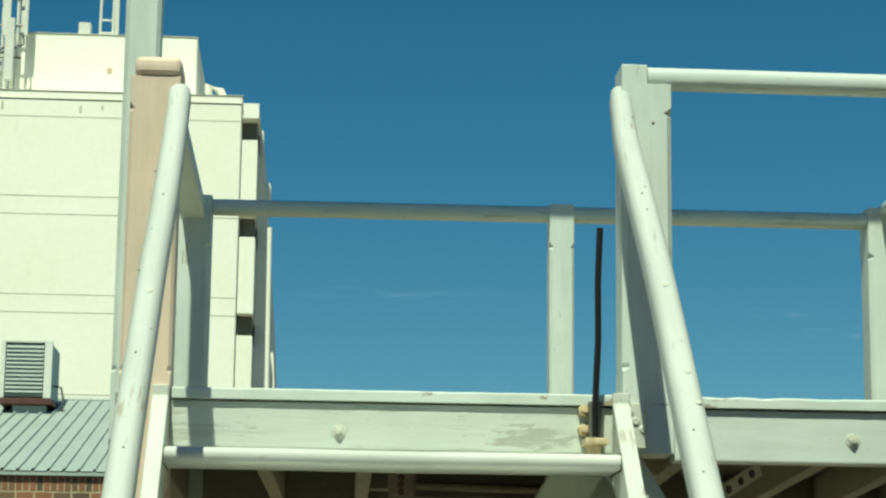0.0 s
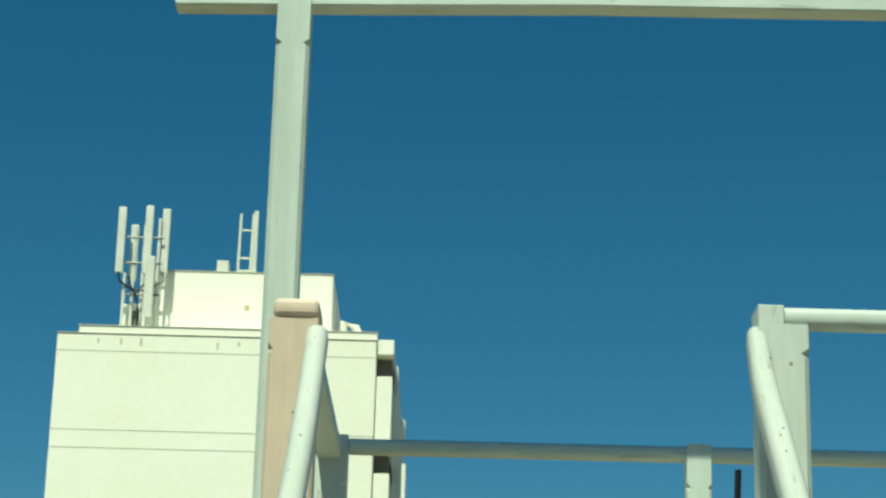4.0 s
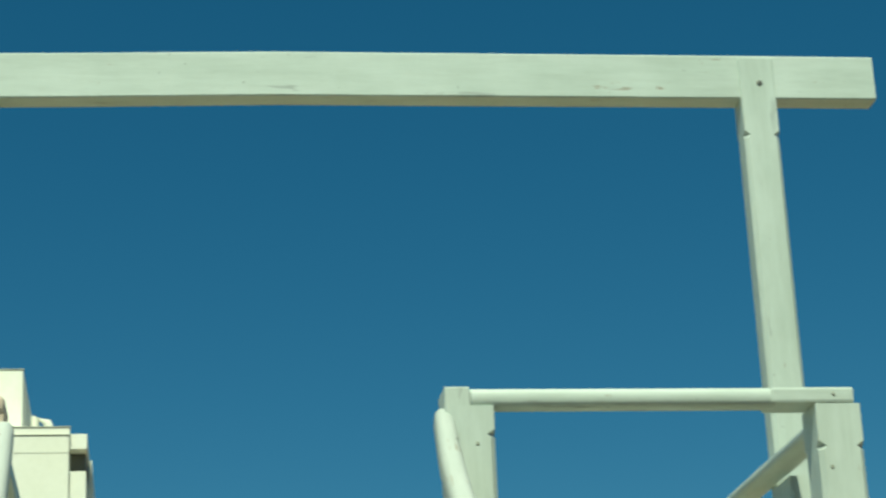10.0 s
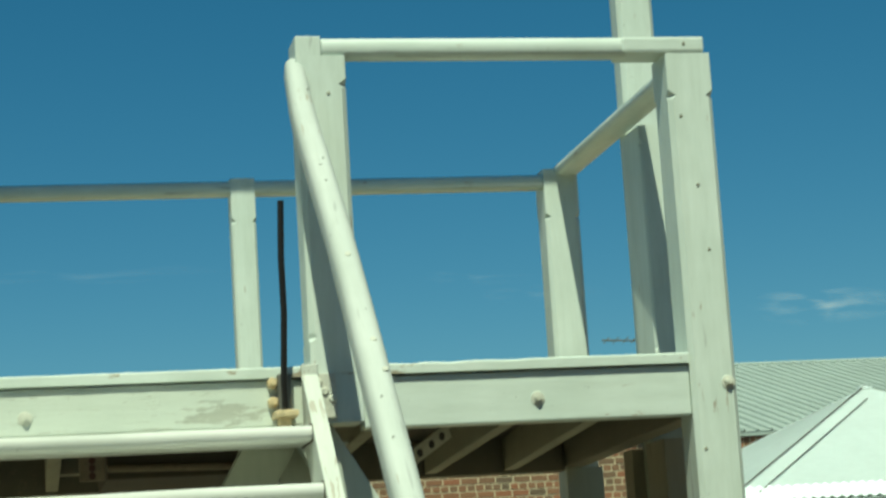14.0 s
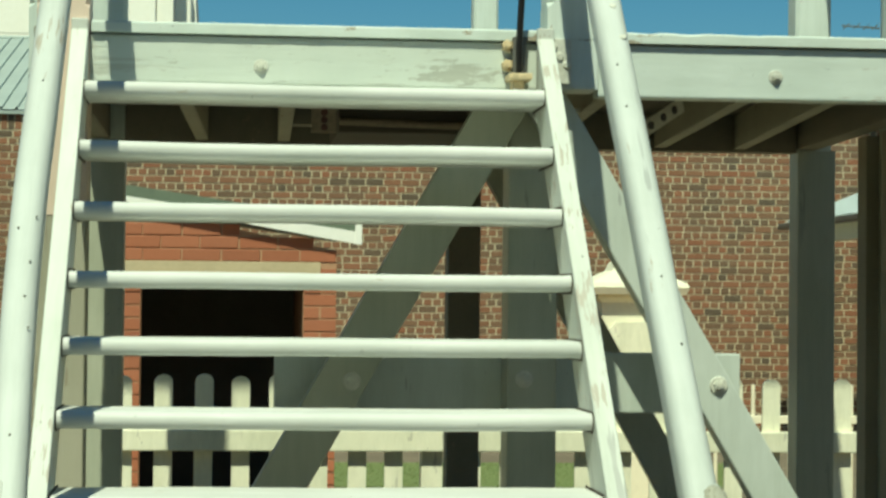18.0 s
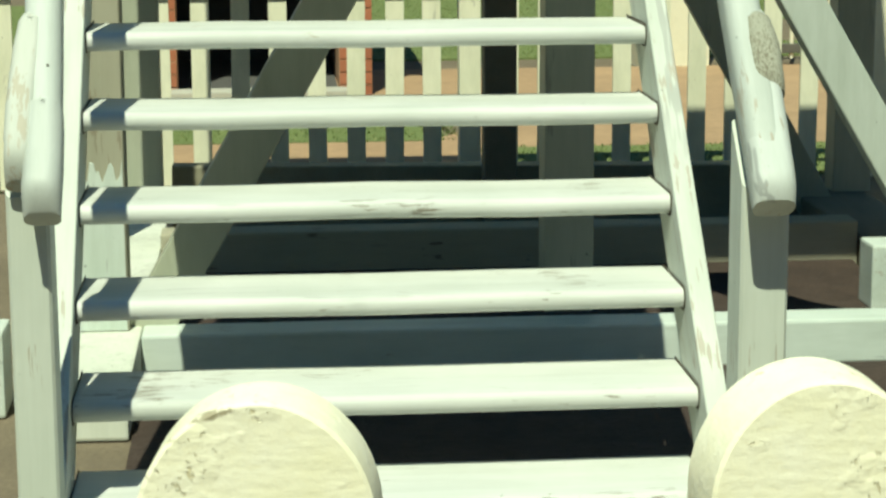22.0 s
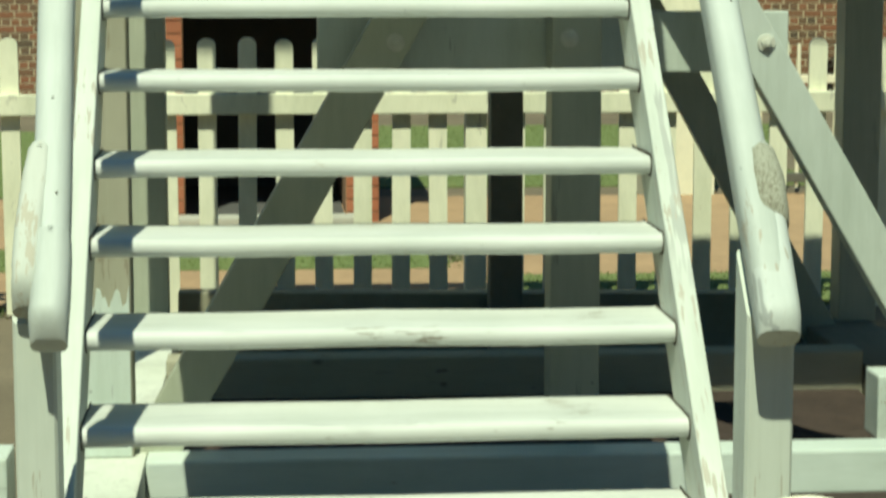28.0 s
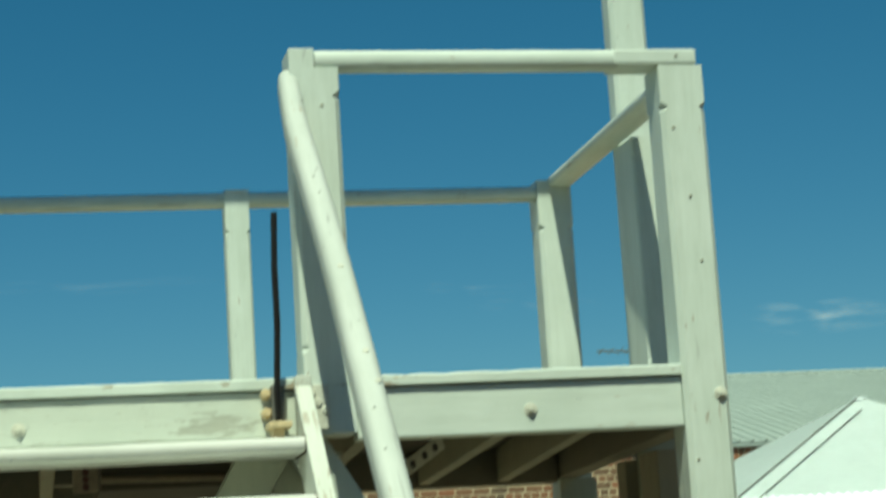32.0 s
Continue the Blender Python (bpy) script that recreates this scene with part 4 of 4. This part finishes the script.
def build_main_building():
    s = thing("brick_building", (4, 29, 0), "long old brown brick building with a grey corrugated roof", "building")
    child("wall", box(-16, 22, 28.0, 28.35, 0, 4.02, 0), mortar, s, "wall of old brown bricks in pale mortar")
    child("gable_wall", box(-16, -15.65, 28.36, 41.6, 0, 4.02, 0), mortar, s)
    child("gable_wall", box(21.65, 22, 28.36, 41.6, 0, 4.02, 0), mortar, s)
    child("rear_wall", box(-16, 22, 41.61, 41.9, 0, 4.02, 0), mortar, s)
    for i in range(10):
        x0 = -16.6 + i * 3.92
        child("roof_sheet", ribbed(x0, x0 + 3.918, 27.93, 4.10, 35.0, 5.85), metal_grey, s)
    child("roof_slope", corrugated(-16.6, 22.6, 42.0, 4.10, 35.0, 5.85, 0.3), metal_grey, s)
    child("ridge_cap", tube([(-16.6, 35, 5.86), (22.6, 35, 5.86)], 0.035, 8), metal_grey, s)
    child("gutter", box(-16.6, 22.6, 27.94, 27.985, 4.04, 4.095, 0.006), metal_grey, s)
    brickwork(s, [(-5.2, 14.0, 0.0, 3.845)], 28.0, 0.0915, 0.0125, 0, brick_old, lambda x, z: 2.2 < x < 5.0 and 1.7 < z < 2.95, 0.225)
    # a course of bricks on end under the eave
    rng, verts, faces = random.Random(5), [], []
    for i in range(215):
        x, yy, n = -5.2 + i * 0.0892, 27.994 + rng.uniform(-0.002, 0.002), len(verts)
        verts += [(x, yy, 3.850), (x + 0.0757, yy, 3.850), (x + 0.0757, yy, 4.035), (x, yy, 4.035), (x, yy + 0.03, 3.850), (x + 0.0757, yy + 0.03, 3.850), (x + 0.0757, yy + 0.03, 4.035), (x, yy + 0.03, 4.035)]
        faces += [tuple(n + q for q in f) for f in ((0, 1, 2, 3), (4, 5, 1, 0), (1, 5, 6, 2), (3, 2, 6, 7), (4, 0, 3, 7))]
    me = bpy.data.meshes.new("bricks")
    me.from_pydata(verts, [], faces)
    me.materials.append(brick_old)
    tagged(own(new("bricks", me), s), kind="stuff")
    return s


def build_shed():
    Y = 14.1
    s = thing("brick_shed", (0.2, 15, 0), "small red brick shed with a dark doorway and white bargeboard", "shed")
    child("wall", box(-0.85, -0.36, Y, Y + 0.2, 0, 2.30, 0), shed_mortar, s)
    child("wall", box(0.69, 0.904, Y, Y + 0.2, 0, 2.02, 0), shed_mortar, s)
    gable = loft([[(-0.85, y, 1.94), (0.904, y, 1.94), (0.904, y, 2.02), (-0.45, y, 2.30), (-0.85, y, 2.365)] for y in (Y + 0.001, Y + 0.2)])
    child("gable", gable, shed_mortar, s)
    child("side_wall", box(0.70, 0.9, Y + 0.201, Y + 2.4, 0, 2.02, 0), shed_mortar, s)
    child("side_wall", box(-0.85, -0.65, Y + 0.201, Y + 2.4, 0, 2.30, 0), shed_mortar, s)
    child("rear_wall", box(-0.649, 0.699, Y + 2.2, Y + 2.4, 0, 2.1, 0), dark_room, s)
    child("lintel", box(-0.50, 0.80, Y - 0.012, Y + 0.19, 1.862, 1.942, 0.004), lintel_mat, s, "pale sandstone lintel")
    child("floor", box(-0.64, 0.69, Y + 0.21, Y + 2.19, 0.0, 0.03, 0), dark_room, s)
    child("step", box(-0.45, 0.78, Y - 0.22, Y - 0.01, 0, 0.07, 0.01), concrete_trim, s)
    slope = 0.172
    barge = loft([[(-0.95, y, 2.405), (1.02, y, 2.066), (1.02, y, 2.147), (-0.95, y, 2.425)] for y in (Y - 0.062, Y - 0.030)])
    child("bargeboard", barge, trim_white, s, "white bargeboard")
    child("barge_end", box(1.02, 1.065, Y - 0.066, Y - 0.028, 2.06, 2.215, 0.004), trim_white, s)
    roof = loft([[(-0.95, y, 2.425), (1.019, y, 2.148), (1.019, y, 2.215), (-0.95, y, 2.500)] for y in (Y - 0.058, Y + 2.5)])
    child("roof", roof, roof_green, s, "low green-grey metal roof")
    spans = [(-0.84, -0.36, 0.0, 1.862), (0.69, 0.904, 0.0, 1.945)]
    for r in range(5):
        z = 1.945 + 0.083 * r
        spans.append((-0.84 + 0.11 * (r % 2), min(0.90, 1.0 - (z + 0.083 - 2.069) / slope), z, z + 0.0831))
    brickwork(s, spans, Y, 0.083, 0.008, 1, brick_red, lambda x, z: True, 0.245)


def build_tower():
    Y = 68.0
    s = thing("white_tower_block", (-7, 74, 0), "tall cream rendered tower block with narrow window slots", "building")
    front = child("wall", box(-12.55, -2.11, Y, Y + 14, 0, 19.52, 0.03, 1), render_white, s)
    for z in (18.95, 16.33, 15.74, 13.14, 12.56, 9.95, 9.37, 6.75, 6.17, 3.55, 2.97):
        child("band_joint", box(-12.54, -2.12, Y - 0.008, Y + 0.02, z - 0.012, z + 0.012, 0), joint_grey, front)
    child("parapet", box(-11.86, -2.10, Y + 0.05, Y + 13.9, 19.522, 19.80, 0.02, 1), render_white, s)
    for x0, x1, y0, z in ((-12.57, -2.09, Y - 0.03, 19.525), (-11.88, -2.08, Y + 0.02, 19.802), (-9.97, -3.70, Y + 1.97, 22.302)):
        child("coping", box(x0, x1, y0, y0 + 0.25, z, z + 0.030, 0.008, 1), joint_grey, s)
    for x, z, h in ((-11.2, 19.3, 0.16), (-10.45, 19.28, 0.22), (-9.8, 19.28, 0.28), (-7.3, 19.2, 0.26), (-6.6, 19.28, 0.16)):
        child("weep_hole", box(x - 0.035, x + 0.035, Y - 0.012, Y + 0.01, z - h / 2, z + h / 2, 0.01, 1), joint_grey, front)
    for i in range(6):
        z1 = 18.37 - 3.205 * i
        child("wall_panel", box(-2.10, -1.57, Y + 0.15, Y + 14, max(0, z1 - 2.49), z1, 0.01, 1), render_white, s)
        child("window_slot", box(-2.09, -1.62, Y + 0.75, Y + 13.9, z1 + 0.002, z1 + 0.712, 0), slot_shade, s)
    child("wall_panel", box(-2.10, -1.55, Y + 0.15, Y + 14, 19.10, 19.60, 0.01, 1), render_white, s)
    child("side_wall", loft([[(-1.56, Y + 2.5, z), (x1, Y + 2.5, z), (x1, Y + 13.9, z), (-1.56, Y + 13.9, z)] for z, x1 in ((0, -0.6), (10.4, -0.85), (14.0, -1.05), (18.0, -1.38), (19.3, -1.45))]), render_white, s, "shaded grey flank")
    for z in (17.2, 14.0):
        child("vent_hood", disc((-1.35, Y + 3.0, z), (1, 0, 0), 0.40, 0.30, 0.20, 16), render_white, s)
    child("downpipe", tube([(-1.00, Y + 0.7, 0), (-1.12, Y + 0.7, 15.6)], 0.075, 10), render_white, s)
    house = child("penthouse", box(-9.95, -3.72, Y + 2.0, Y + 10, 19.80, 22.30, 0.03, 1), render_white, s)
    child("roof_pipe", tube([(-3.5, Y + 4, 19.8), (-3.4, Y + 4, 21.2), (-3.0, Y + 4, 21.0), (-2.7, Y + 4, 20.3), (-2.6, Y + 4, 19.8)], 0.16), render_white, s)
    child("sign_plate", box(-6.70, -6.54, Y + 1.97, Y + 2.0, 21.00, 21.16, 0.01, 1), rust, house)
    child("roof_box", box(-7.75, -7.35, Y + 2.4, Y + 2.9, 22.30, 22.85, 0.02, 1), antenna_grey, s)
    m = thing("antenna_mast", (-10.2, Y + 1.0, 19.8), "cluster of tall pale panel antennas on steel poles", "antenna")
    for x, y, z0, z1 in ((-10.85, 0.9, 21.9, 24.2), (-9.95, 1.0, 21.9, 24.3), (-9.42, 1.3, 22.0, 24.3), (-10.5, 1.6, 21.8, 23.8), (-9.75, 0.6, 20.3, 22.4)):
        child("antenna_panel", box(x - 0.13, x + 0.13, Y + y, Y + y + 0.14, z0, z1, 0.03), antenna_grey, m)
    for x, y, z1 in ((-10.4, 1.2, 23.6), (-9.6, 1.2, 23.9), (-10.1, 1.3, 23.7), (-10.65, 1.0, 21.9), (-9.9, 0.8, 22.2)):
        child("pole", tube([(x, Y + y, 19.81), (x, Y + y, z1)], 0.055), antenna_grey, m)
    for z in (21.2, 22.3, 23.2):
        child("crossbar", tube([(-10.75, Y + 1.15, z), (-9.45, Y + 1.15, z)], 0.035), steel_dark, m)
    for x, y, z0 in ((-10.85, 0.88, 21.9), (-9.95, 0.98, 21.9), (-9.42, 1.28, 22.0), (-10.5, 1.0, 21.8)):
        child("cable", tube([(x, Y + y, z0), (x + 0.04, Y + y, z0 - 0.3), (-10.25, Y + 0.9, 21.2), (-10.12, Y + 0.9, 20.6), (-10.1, Y + 0.95, 19.82)], 0.035, 6), iron_black, m)
    cabinet = child("cabinet", box(-10.75, -9.95, Y + 1.4, Y + 2.0, 19.81, 20.95, 0.02), render_white, m)
    child("cabinet_vent", box(-10.5, -10.2, Y + 1.37, Y + 1.4, 20.1, 20.7, 0.01), steel_dark, cabinet)
    r = thing("roof_ladder", (-6.9, Y + 2.6, 22.30), "pale steel ladder frame with an antenna on the roof", "ladder")
    for x in (-7.05, -6.62):
        child("stile", tube([(x, Y + 2.6, 22.3), (x + 0.03, Y + 2.6, 24.6)], 0.05), antenna_grey, r)
    for z in (22.55, 23.0, 24.0):
        child("rung", tube([(-7.05, Y + 2.6, z), (-6.6, Y + 2.6, z)], 0.035), antenna_grey, r)
    child("antenna_panel", box(-6.56, -6.42, Y + 2.5, Y + 2.65, 22.4, 24.7, 0.02), antenna_grey, r)
    a = thing("panel_antenna", (-5.75, Y + 2.6, 22.30), "single pale panel antenna on the tower roof", "antenna")
    child("antenna_panel", box(-5.83, -5.62, Y + 2.5, Y + 2.65, 22.6, 24.2, 0.02), antenna_grey, a)
    child("pole", tube([(-5.72, Y + 2.7, 22.30), (-5.72, Y + 2.7, 24.0)], 0.04), antenna_grey, a)


def build_air_conditioner():
    Y = 33.3
    s = thing("air_conditioner", (-4.1, 33.9, 5.4), "boxy grey roof air conditioner with louvred sides", "air conditioner")
    casing = child("casing", box(-4.49, -3.76, Y + 0.02, Y + 1.2, 5.69, 6.55, 0.03), metal_grey, s)
    child("base_plate", box(-4.53, -3.72, Y - 0.03, Y + 1.22, 5.575, 5.668, 0.01), base_red, s, "dark red base plate")
    child("stand", box(-4.33, -3.81, Y + 0.08, Y + 1.1, 5.34, 5.573, 0.02), metal_grey, s)
    for i in range(12):
        child("louvre", bar((-4.44, Y - 0.012, 5.775 + i * 0.063), (-3.87, Y - 0.012, 5.775 + i * 0.063), 0.060, 0.020, 0.004, up=(0, -0.75, 0.66)), metal_grey, casing)
    child("louvre_recess", box(-4.45, -3.86, Y + 0.004, Y + 0.018, 5.74, 6.53, 0), steel_dark, casing)
    for x0, x1 in ((-4.52, -4.452), (-3.858, -3.735)):
        child("corner_trim", box(x0, x1, Y - 0.04, Y + 0.019, 5.67, 6.573, 0.012), antenna_grey, casing)
    child("top_trim", box(-4.45, -3.86, Y - 0.04, Y + 0.019, 6.532, 6.573, 0.008), antenna_grey, casing)
    child("pipe", tube([(-3.75, Y + 0.3, 5.9), (-3.62, Y + 0.3, 5.88), (-3.58, Y + 0.3, 5.7), (-3.60, Y + 0.3, 5.43)], 0.018), steel_dark, s)


def build_pavilion():
    """The veranda with a pale hipped roof in front of the brick wall."""
    s = thing("veranda", (11.2, 24.5, 0), "cream veranda with a pale blue-green hipped metal roof", "veranda")
    X0, X1, Y0, Y1, E = 7.22, 13.08, 20.3, 26.7, 2.745
    apex = (10.15, 23.5, 4.175)
    corners = [(X0, Y0, E), (X1, Y0, E), (X1, Y1, E), (X0, Y1, E)]
    bm = bmesh.new()
    c = [bm.verts.new(p) for p in corners]
    peak = bm.verts.new(apex)
    for k in range(4):
        bm.faces.new((c[k], c[(k + 1) % 4], peak))
    bmesh.ops.solidify(bm, geom=list(bm.faces), thickness=0.03)
    child("roof", bm, metal_pale, s, "pale blue-green sheet roof")
    lift = Vector((0, 0, 0.018))
    for a, b, r in ((corners[0], apex, 0.009), ((7.62, 20.46, 2.817), (9.98, 23.06, 3.978), 0.007)):
        child("roof_seam", tube([Vector(a) + lift, Vector(b) + lift], r, 6), steel_dark, s)
    child("roof_cap", disc(Vector(apex) - Vector((0, 0, 0.03)), (0, 0, 1), 0.09, 0.02, 0.045), metal_pale, s)
    child("roof_edge", corrugated(X0, X1, Y0 - 0.05, E + 0.012, Y0 + 0.35, E + 0.175, 0.1, 0.012), metal_pale, s, "wavy lower edge of the roof")
    child("gutter", box(X0 - 0.06, X1 + 0.06, Y0 - 0.10, Y0 + 0.03, E - 0.10, E - 0.022, 0.02), steel_dark, s)
    child("gutter", box(X0 - 0.10, X0 + 0.03, Y0 + 0.04, Y1, E - 0.10, E - 0.022, 0.02), steel_dark, s)
    child("fascia", box(X0 + 0.10, X1 - 0.10, Y0 + 0.18, Y0 + 0.28, E - 0.28, E - 0.04, 0.01), stone_cream, s)
    child("fascia", box(X0 + 0.10, X0 + 0.20, Y0 + 0.29, Y1, E - 0.28, E - 0.04, 0.01), stone_cream, s)
    for x in (7.84, 10.35, 12.85):
        child("post", box(x - 0.098, x + 0.098, Y0 + 0.19, Y0 + 0.38, 0, E - 0.281, 0.01), stone_cream, s)
    child("soffit", box(X0 + 0.22, X1 - 0.2, Y0 + 0.30, Y1, E - 0.06, E - 0.04, 0), stone_cream, s)
    l = thing("gooseneck_lamp", (8.10, 20.3, 2.20), "white enamel gooseneck lamp under the veranda eave", "lamp")
    LX, LY = 8.10, 20.16
    child("shade", loft([[Vector((LX + r * math.cos(a), LY + r * math.sin(a), z)) for a in [k * math.tau / 16 for k in range(16)]] for r, z in ((0.121, 2.210), (0.117, 2.229), (0.093, 2.257), (0.047, 2.280), (0.033, 2.313), (0.028, 2.346))]), trim_white, l)
    child("arm", tube([(LX, LY, 2.346), (LX + 0.01, LY, 2.41), (LX + 0.056, LY + 0.02, 2.486), (LX + 0.168, LY + 0.1, 2.532), (LX + 0.336, LY + 0.20, 2.537), (LX + 0.37, LY + 0.32, 2.523)], 0.013), steel_dark, l)
    v = thing("roof_aerial", (10.4, 33.0, 5.4), "thin dark aerial on the roof ridge", "aerial")
    child("mast", tube([(10.42, 33.0, 5.40), (10.42, 33.0, 6.15)], 0.016, 6), steel_dark, v)
    child("boom", tube([(9.78, 33.0, 6.10), (10.1, 33.0, 6.085), (10.44, 33.0, 6.07)], 0.014, 6), steel_dark, v)
    for x in (9.84, 10.0, 10.16, 10.30):
        child("element", tube([(x, 32.8, 6.11), (x + 0.02, 33.2, 6.07)], 0.008, 5), steel_dark, v)
    e = thing("high_eave", (11.5, 20.5, 0), "tall neighbouring house with a dark gutter on a deep eave", "house")
    child("wall", box(14.0, 18.0, 20.3, 26.0, 0, 6.9, 0.01), stone_cream, e)
    child("gutter", box(9.69, 18.2, 19.95, 20.10, 6.44, 6.54, 0.02), steel_dark, e)
    child("fascia", box(9.72, 18.2, 20.0, 20.10, 6.335, 6.434, 0.005), stone_cream, e)
    child("roof", bar((9.89, 20.35, 6.66), (15.0, 20.35, 9.44), 0.6, 0.07, 0.01, up=(0, 0, 1)), metal_grey, e)
    child("bracket", tube([(9.77, 20.03, 6.53), (9.81, 20.05, 6.60), (10.06, 20.1, 6.61)], 0.02), steel_dark, e)


def build_pillar():
    s = thing("gate_pillar", (3.18, 15.84, 0), "cream stone gate pillar with a pointed cap and panel", "pillar")

    def sq(h, z):
        return [(cx - h, cy - h, z), (cx + h, cy - h, z), (cx + h, cy + h, z), (cx - h, cy + h, z)]
    cx, cy = 3.18, 15.84
    child("shaft", loft([sq(0.26, z) for z in (0.0, 1.703)]), stone_cream, s)
    child("neck", loft([sq(h, z) for h, z in ((0.261, 1.704), (0.29, 1.742), (0.29, 1.761))]), stone_cream, s)
    child("cap", loft([sq(h, z) for h, z in ((0.35, 1.762), (0.37, 1.813), (0.355, 1.845), (0.168, 1.936), (0.142, 2.0), (0.04, 2.04))]), stone_cream, s)
    outline = ((0.052, 1.321), (0.375, 1.321), (0.427, 1.380), (0.427, 1.509), (0.375, 1.561), (0.052, 1.561), (0, 1.509), (0, 1.380))
    child("panel", loft([[(cx - 0.2135 + dx, y, z) for dx, z in outline] for y in (15.53, 15.578)]), paint_cream, s, "cream notched panel")


def build_gate():
    s = thing("garden_gate", (4.3, 15.65, 0), "pale gate of thin upright bars beside the pillar", "gate")
    child("gate_rail", box(3.565, 5.05, 15.63, 15.68, 0.09, 0.16, 0.005), steel_dark, s)
    child("gate_rail", box(3.565, 5.05, 15.63, 15.68, 0.82, 0.88, 0.005), stone_cream, s)
    for i in range(16):
        child("bar", tube([(3.604 + i * 0.093, 15.655, 0.05), (3.604 + i * 0.093, 15.655, 1.108)], 0.0155, 6), stone_cream, s)
    for x in (3.565, 5.05):
        child("stile", box(x - 0.026, x + 0.026, 15.62, 15.69, 0.0, 1.134, 0.004), stone_cream, s)


def build_grass():
    rng = random.Random(3)
    verts, faces = [], []
    for x0, x1, y0, y1 in ((1.5, 4.5, 10.6, 11.60), (-3.5, 1.1, 11.92, 12.85), (-5.5, -0.9, 15.8, 22.0), (0.9, 5.5, 19.6, 22.5), (0.9, 5.5, 16.3, 17.4)):
        tagged(part("lawn", box(x0, x1, y0, y1, -0.1, 0.014, 0), lawn), "mown green lawn", "lawn", kind="structure")
    for x0, x1, y0, y1, n in ((1.3, 4.5, 10.5, 11.62, 6000), (-3.5, 1.3, 11.9, 12.85, 7000), (-4.5, -0.9, 10.4, 10.75, 1500), (-5.5, -0.9, 15.8, 22.0, 9000), (0.9, 5.5, 19.6, 22.5, 9000), (0.9, 5.5, 16.3, 17.4, 4500)):
        for _ in range(n):
            x, y, h, a = rng.uniform(x0, x1), rng.uniform(y0, y1), rng.uniform(0.012, 0.03), rng.uniform(0, math.tau)
            w, k = 0.012, len(verts)
            verts += [(x - w * math.cos(a), y - w * math.sin(a), 0.0), (x + w * math.cos(a), y + w * math.sin(a), 0.0), (x + rng.uniform(-0.02, 0.02), y + rng.uniform(-0.02, 0.02), h)]
            faces.append((k, k + 1, k + 2))
    me = bpy.data.meshes.new("grass")
    me.from_pydata(verts, [], faces)
    me.materials.append(grass_mat)
    tagged(new("grass", me), "short green lawn in strips beyond the fence", "grass", kind="stuff")


def cloud_material(name, strength):
    m, t, b = material(name, 1.0)
    b.inputs["Base Color"].default_value = (0.85, 0.87, 0.85, 1)
    tc = t.nodes.new("ShaderNodeTexCoord")
    mp = t.nodes.new("ShaderNodeMapping")
    mp.inputs["Scale"].default_value = (2.2, 1, 2.6)
    t.links.new(tc.outputs["Generated"], mp.inputs[0])
    n = noise_fac(t, mp.outputs[0], 1.6, 3, 0.5)
    g = t.nodes.new("ShaderNodeTexGradient")
    g.gradient_type = "SPHERICAL"
    m2 = t.nodes.new("ShaderNodeMapping")
    m2.inputs["Location"].default_value, m2.inputs["Scale"].default_value = (-1, 0, -1), (2, 0, 2)
    t.links.new(tc.outputs["Generated"], m2.inputs[0])
    t.links.new(m2.outputs[0], g.inputs[0])
    a = mix(t, 1.0, ramp(t, n, [(0.42, (0, 0, 0)), (0.8, (1, 1, 1))]), g.outputs[1], "MULTIPLY")
    t.links.new(mix(t, 1.0, a, (strength, strength, strength), "MULTIPLY"), b.inputs["Alpha"])
    return m


def build_clouds():
    thin, faint = cloud_material("thin_cloud", 0.48), cloud_material("faint_cloud", 0.09)
    for x, z, w, h, lean, m in ((612, 222, 130, 26, 1, thin), (390, 237, 110, 12, 0, faint), (62, 259, 210, 9, 2, faint), (345, 250, 90, 9, -4, faint)):
        bm = bmesh.new()
        bmesh.ops.create_grid(bm, x_segments=12, y_segments=3, size=0.5, matrix=pose(x, 1500, z, 90, 0, 0) @ pose(0, 0, 0, 0, 0, lean) @ Matrix.Diagonal((w, h, 1, 1)))
        for v in bm.verts:
            v.co.z += 2.0 * math.sin(v.co.x * 0.05)
        tagged(part("cloud", bm, m), "faint thin wisp of white cloud in the blue sky", "cloud", kind="structure")


build_ground()
build_sky_blockers()
build_clouds()
build_scaffold()
build_lever()
build_stairs()
build_near_fence()
build_far_fence()
build_pillar()
build_gate()
build_tower()
build_air_conditioner()
build_pavilion()
build_grass()
build_shed()
build_main_building()
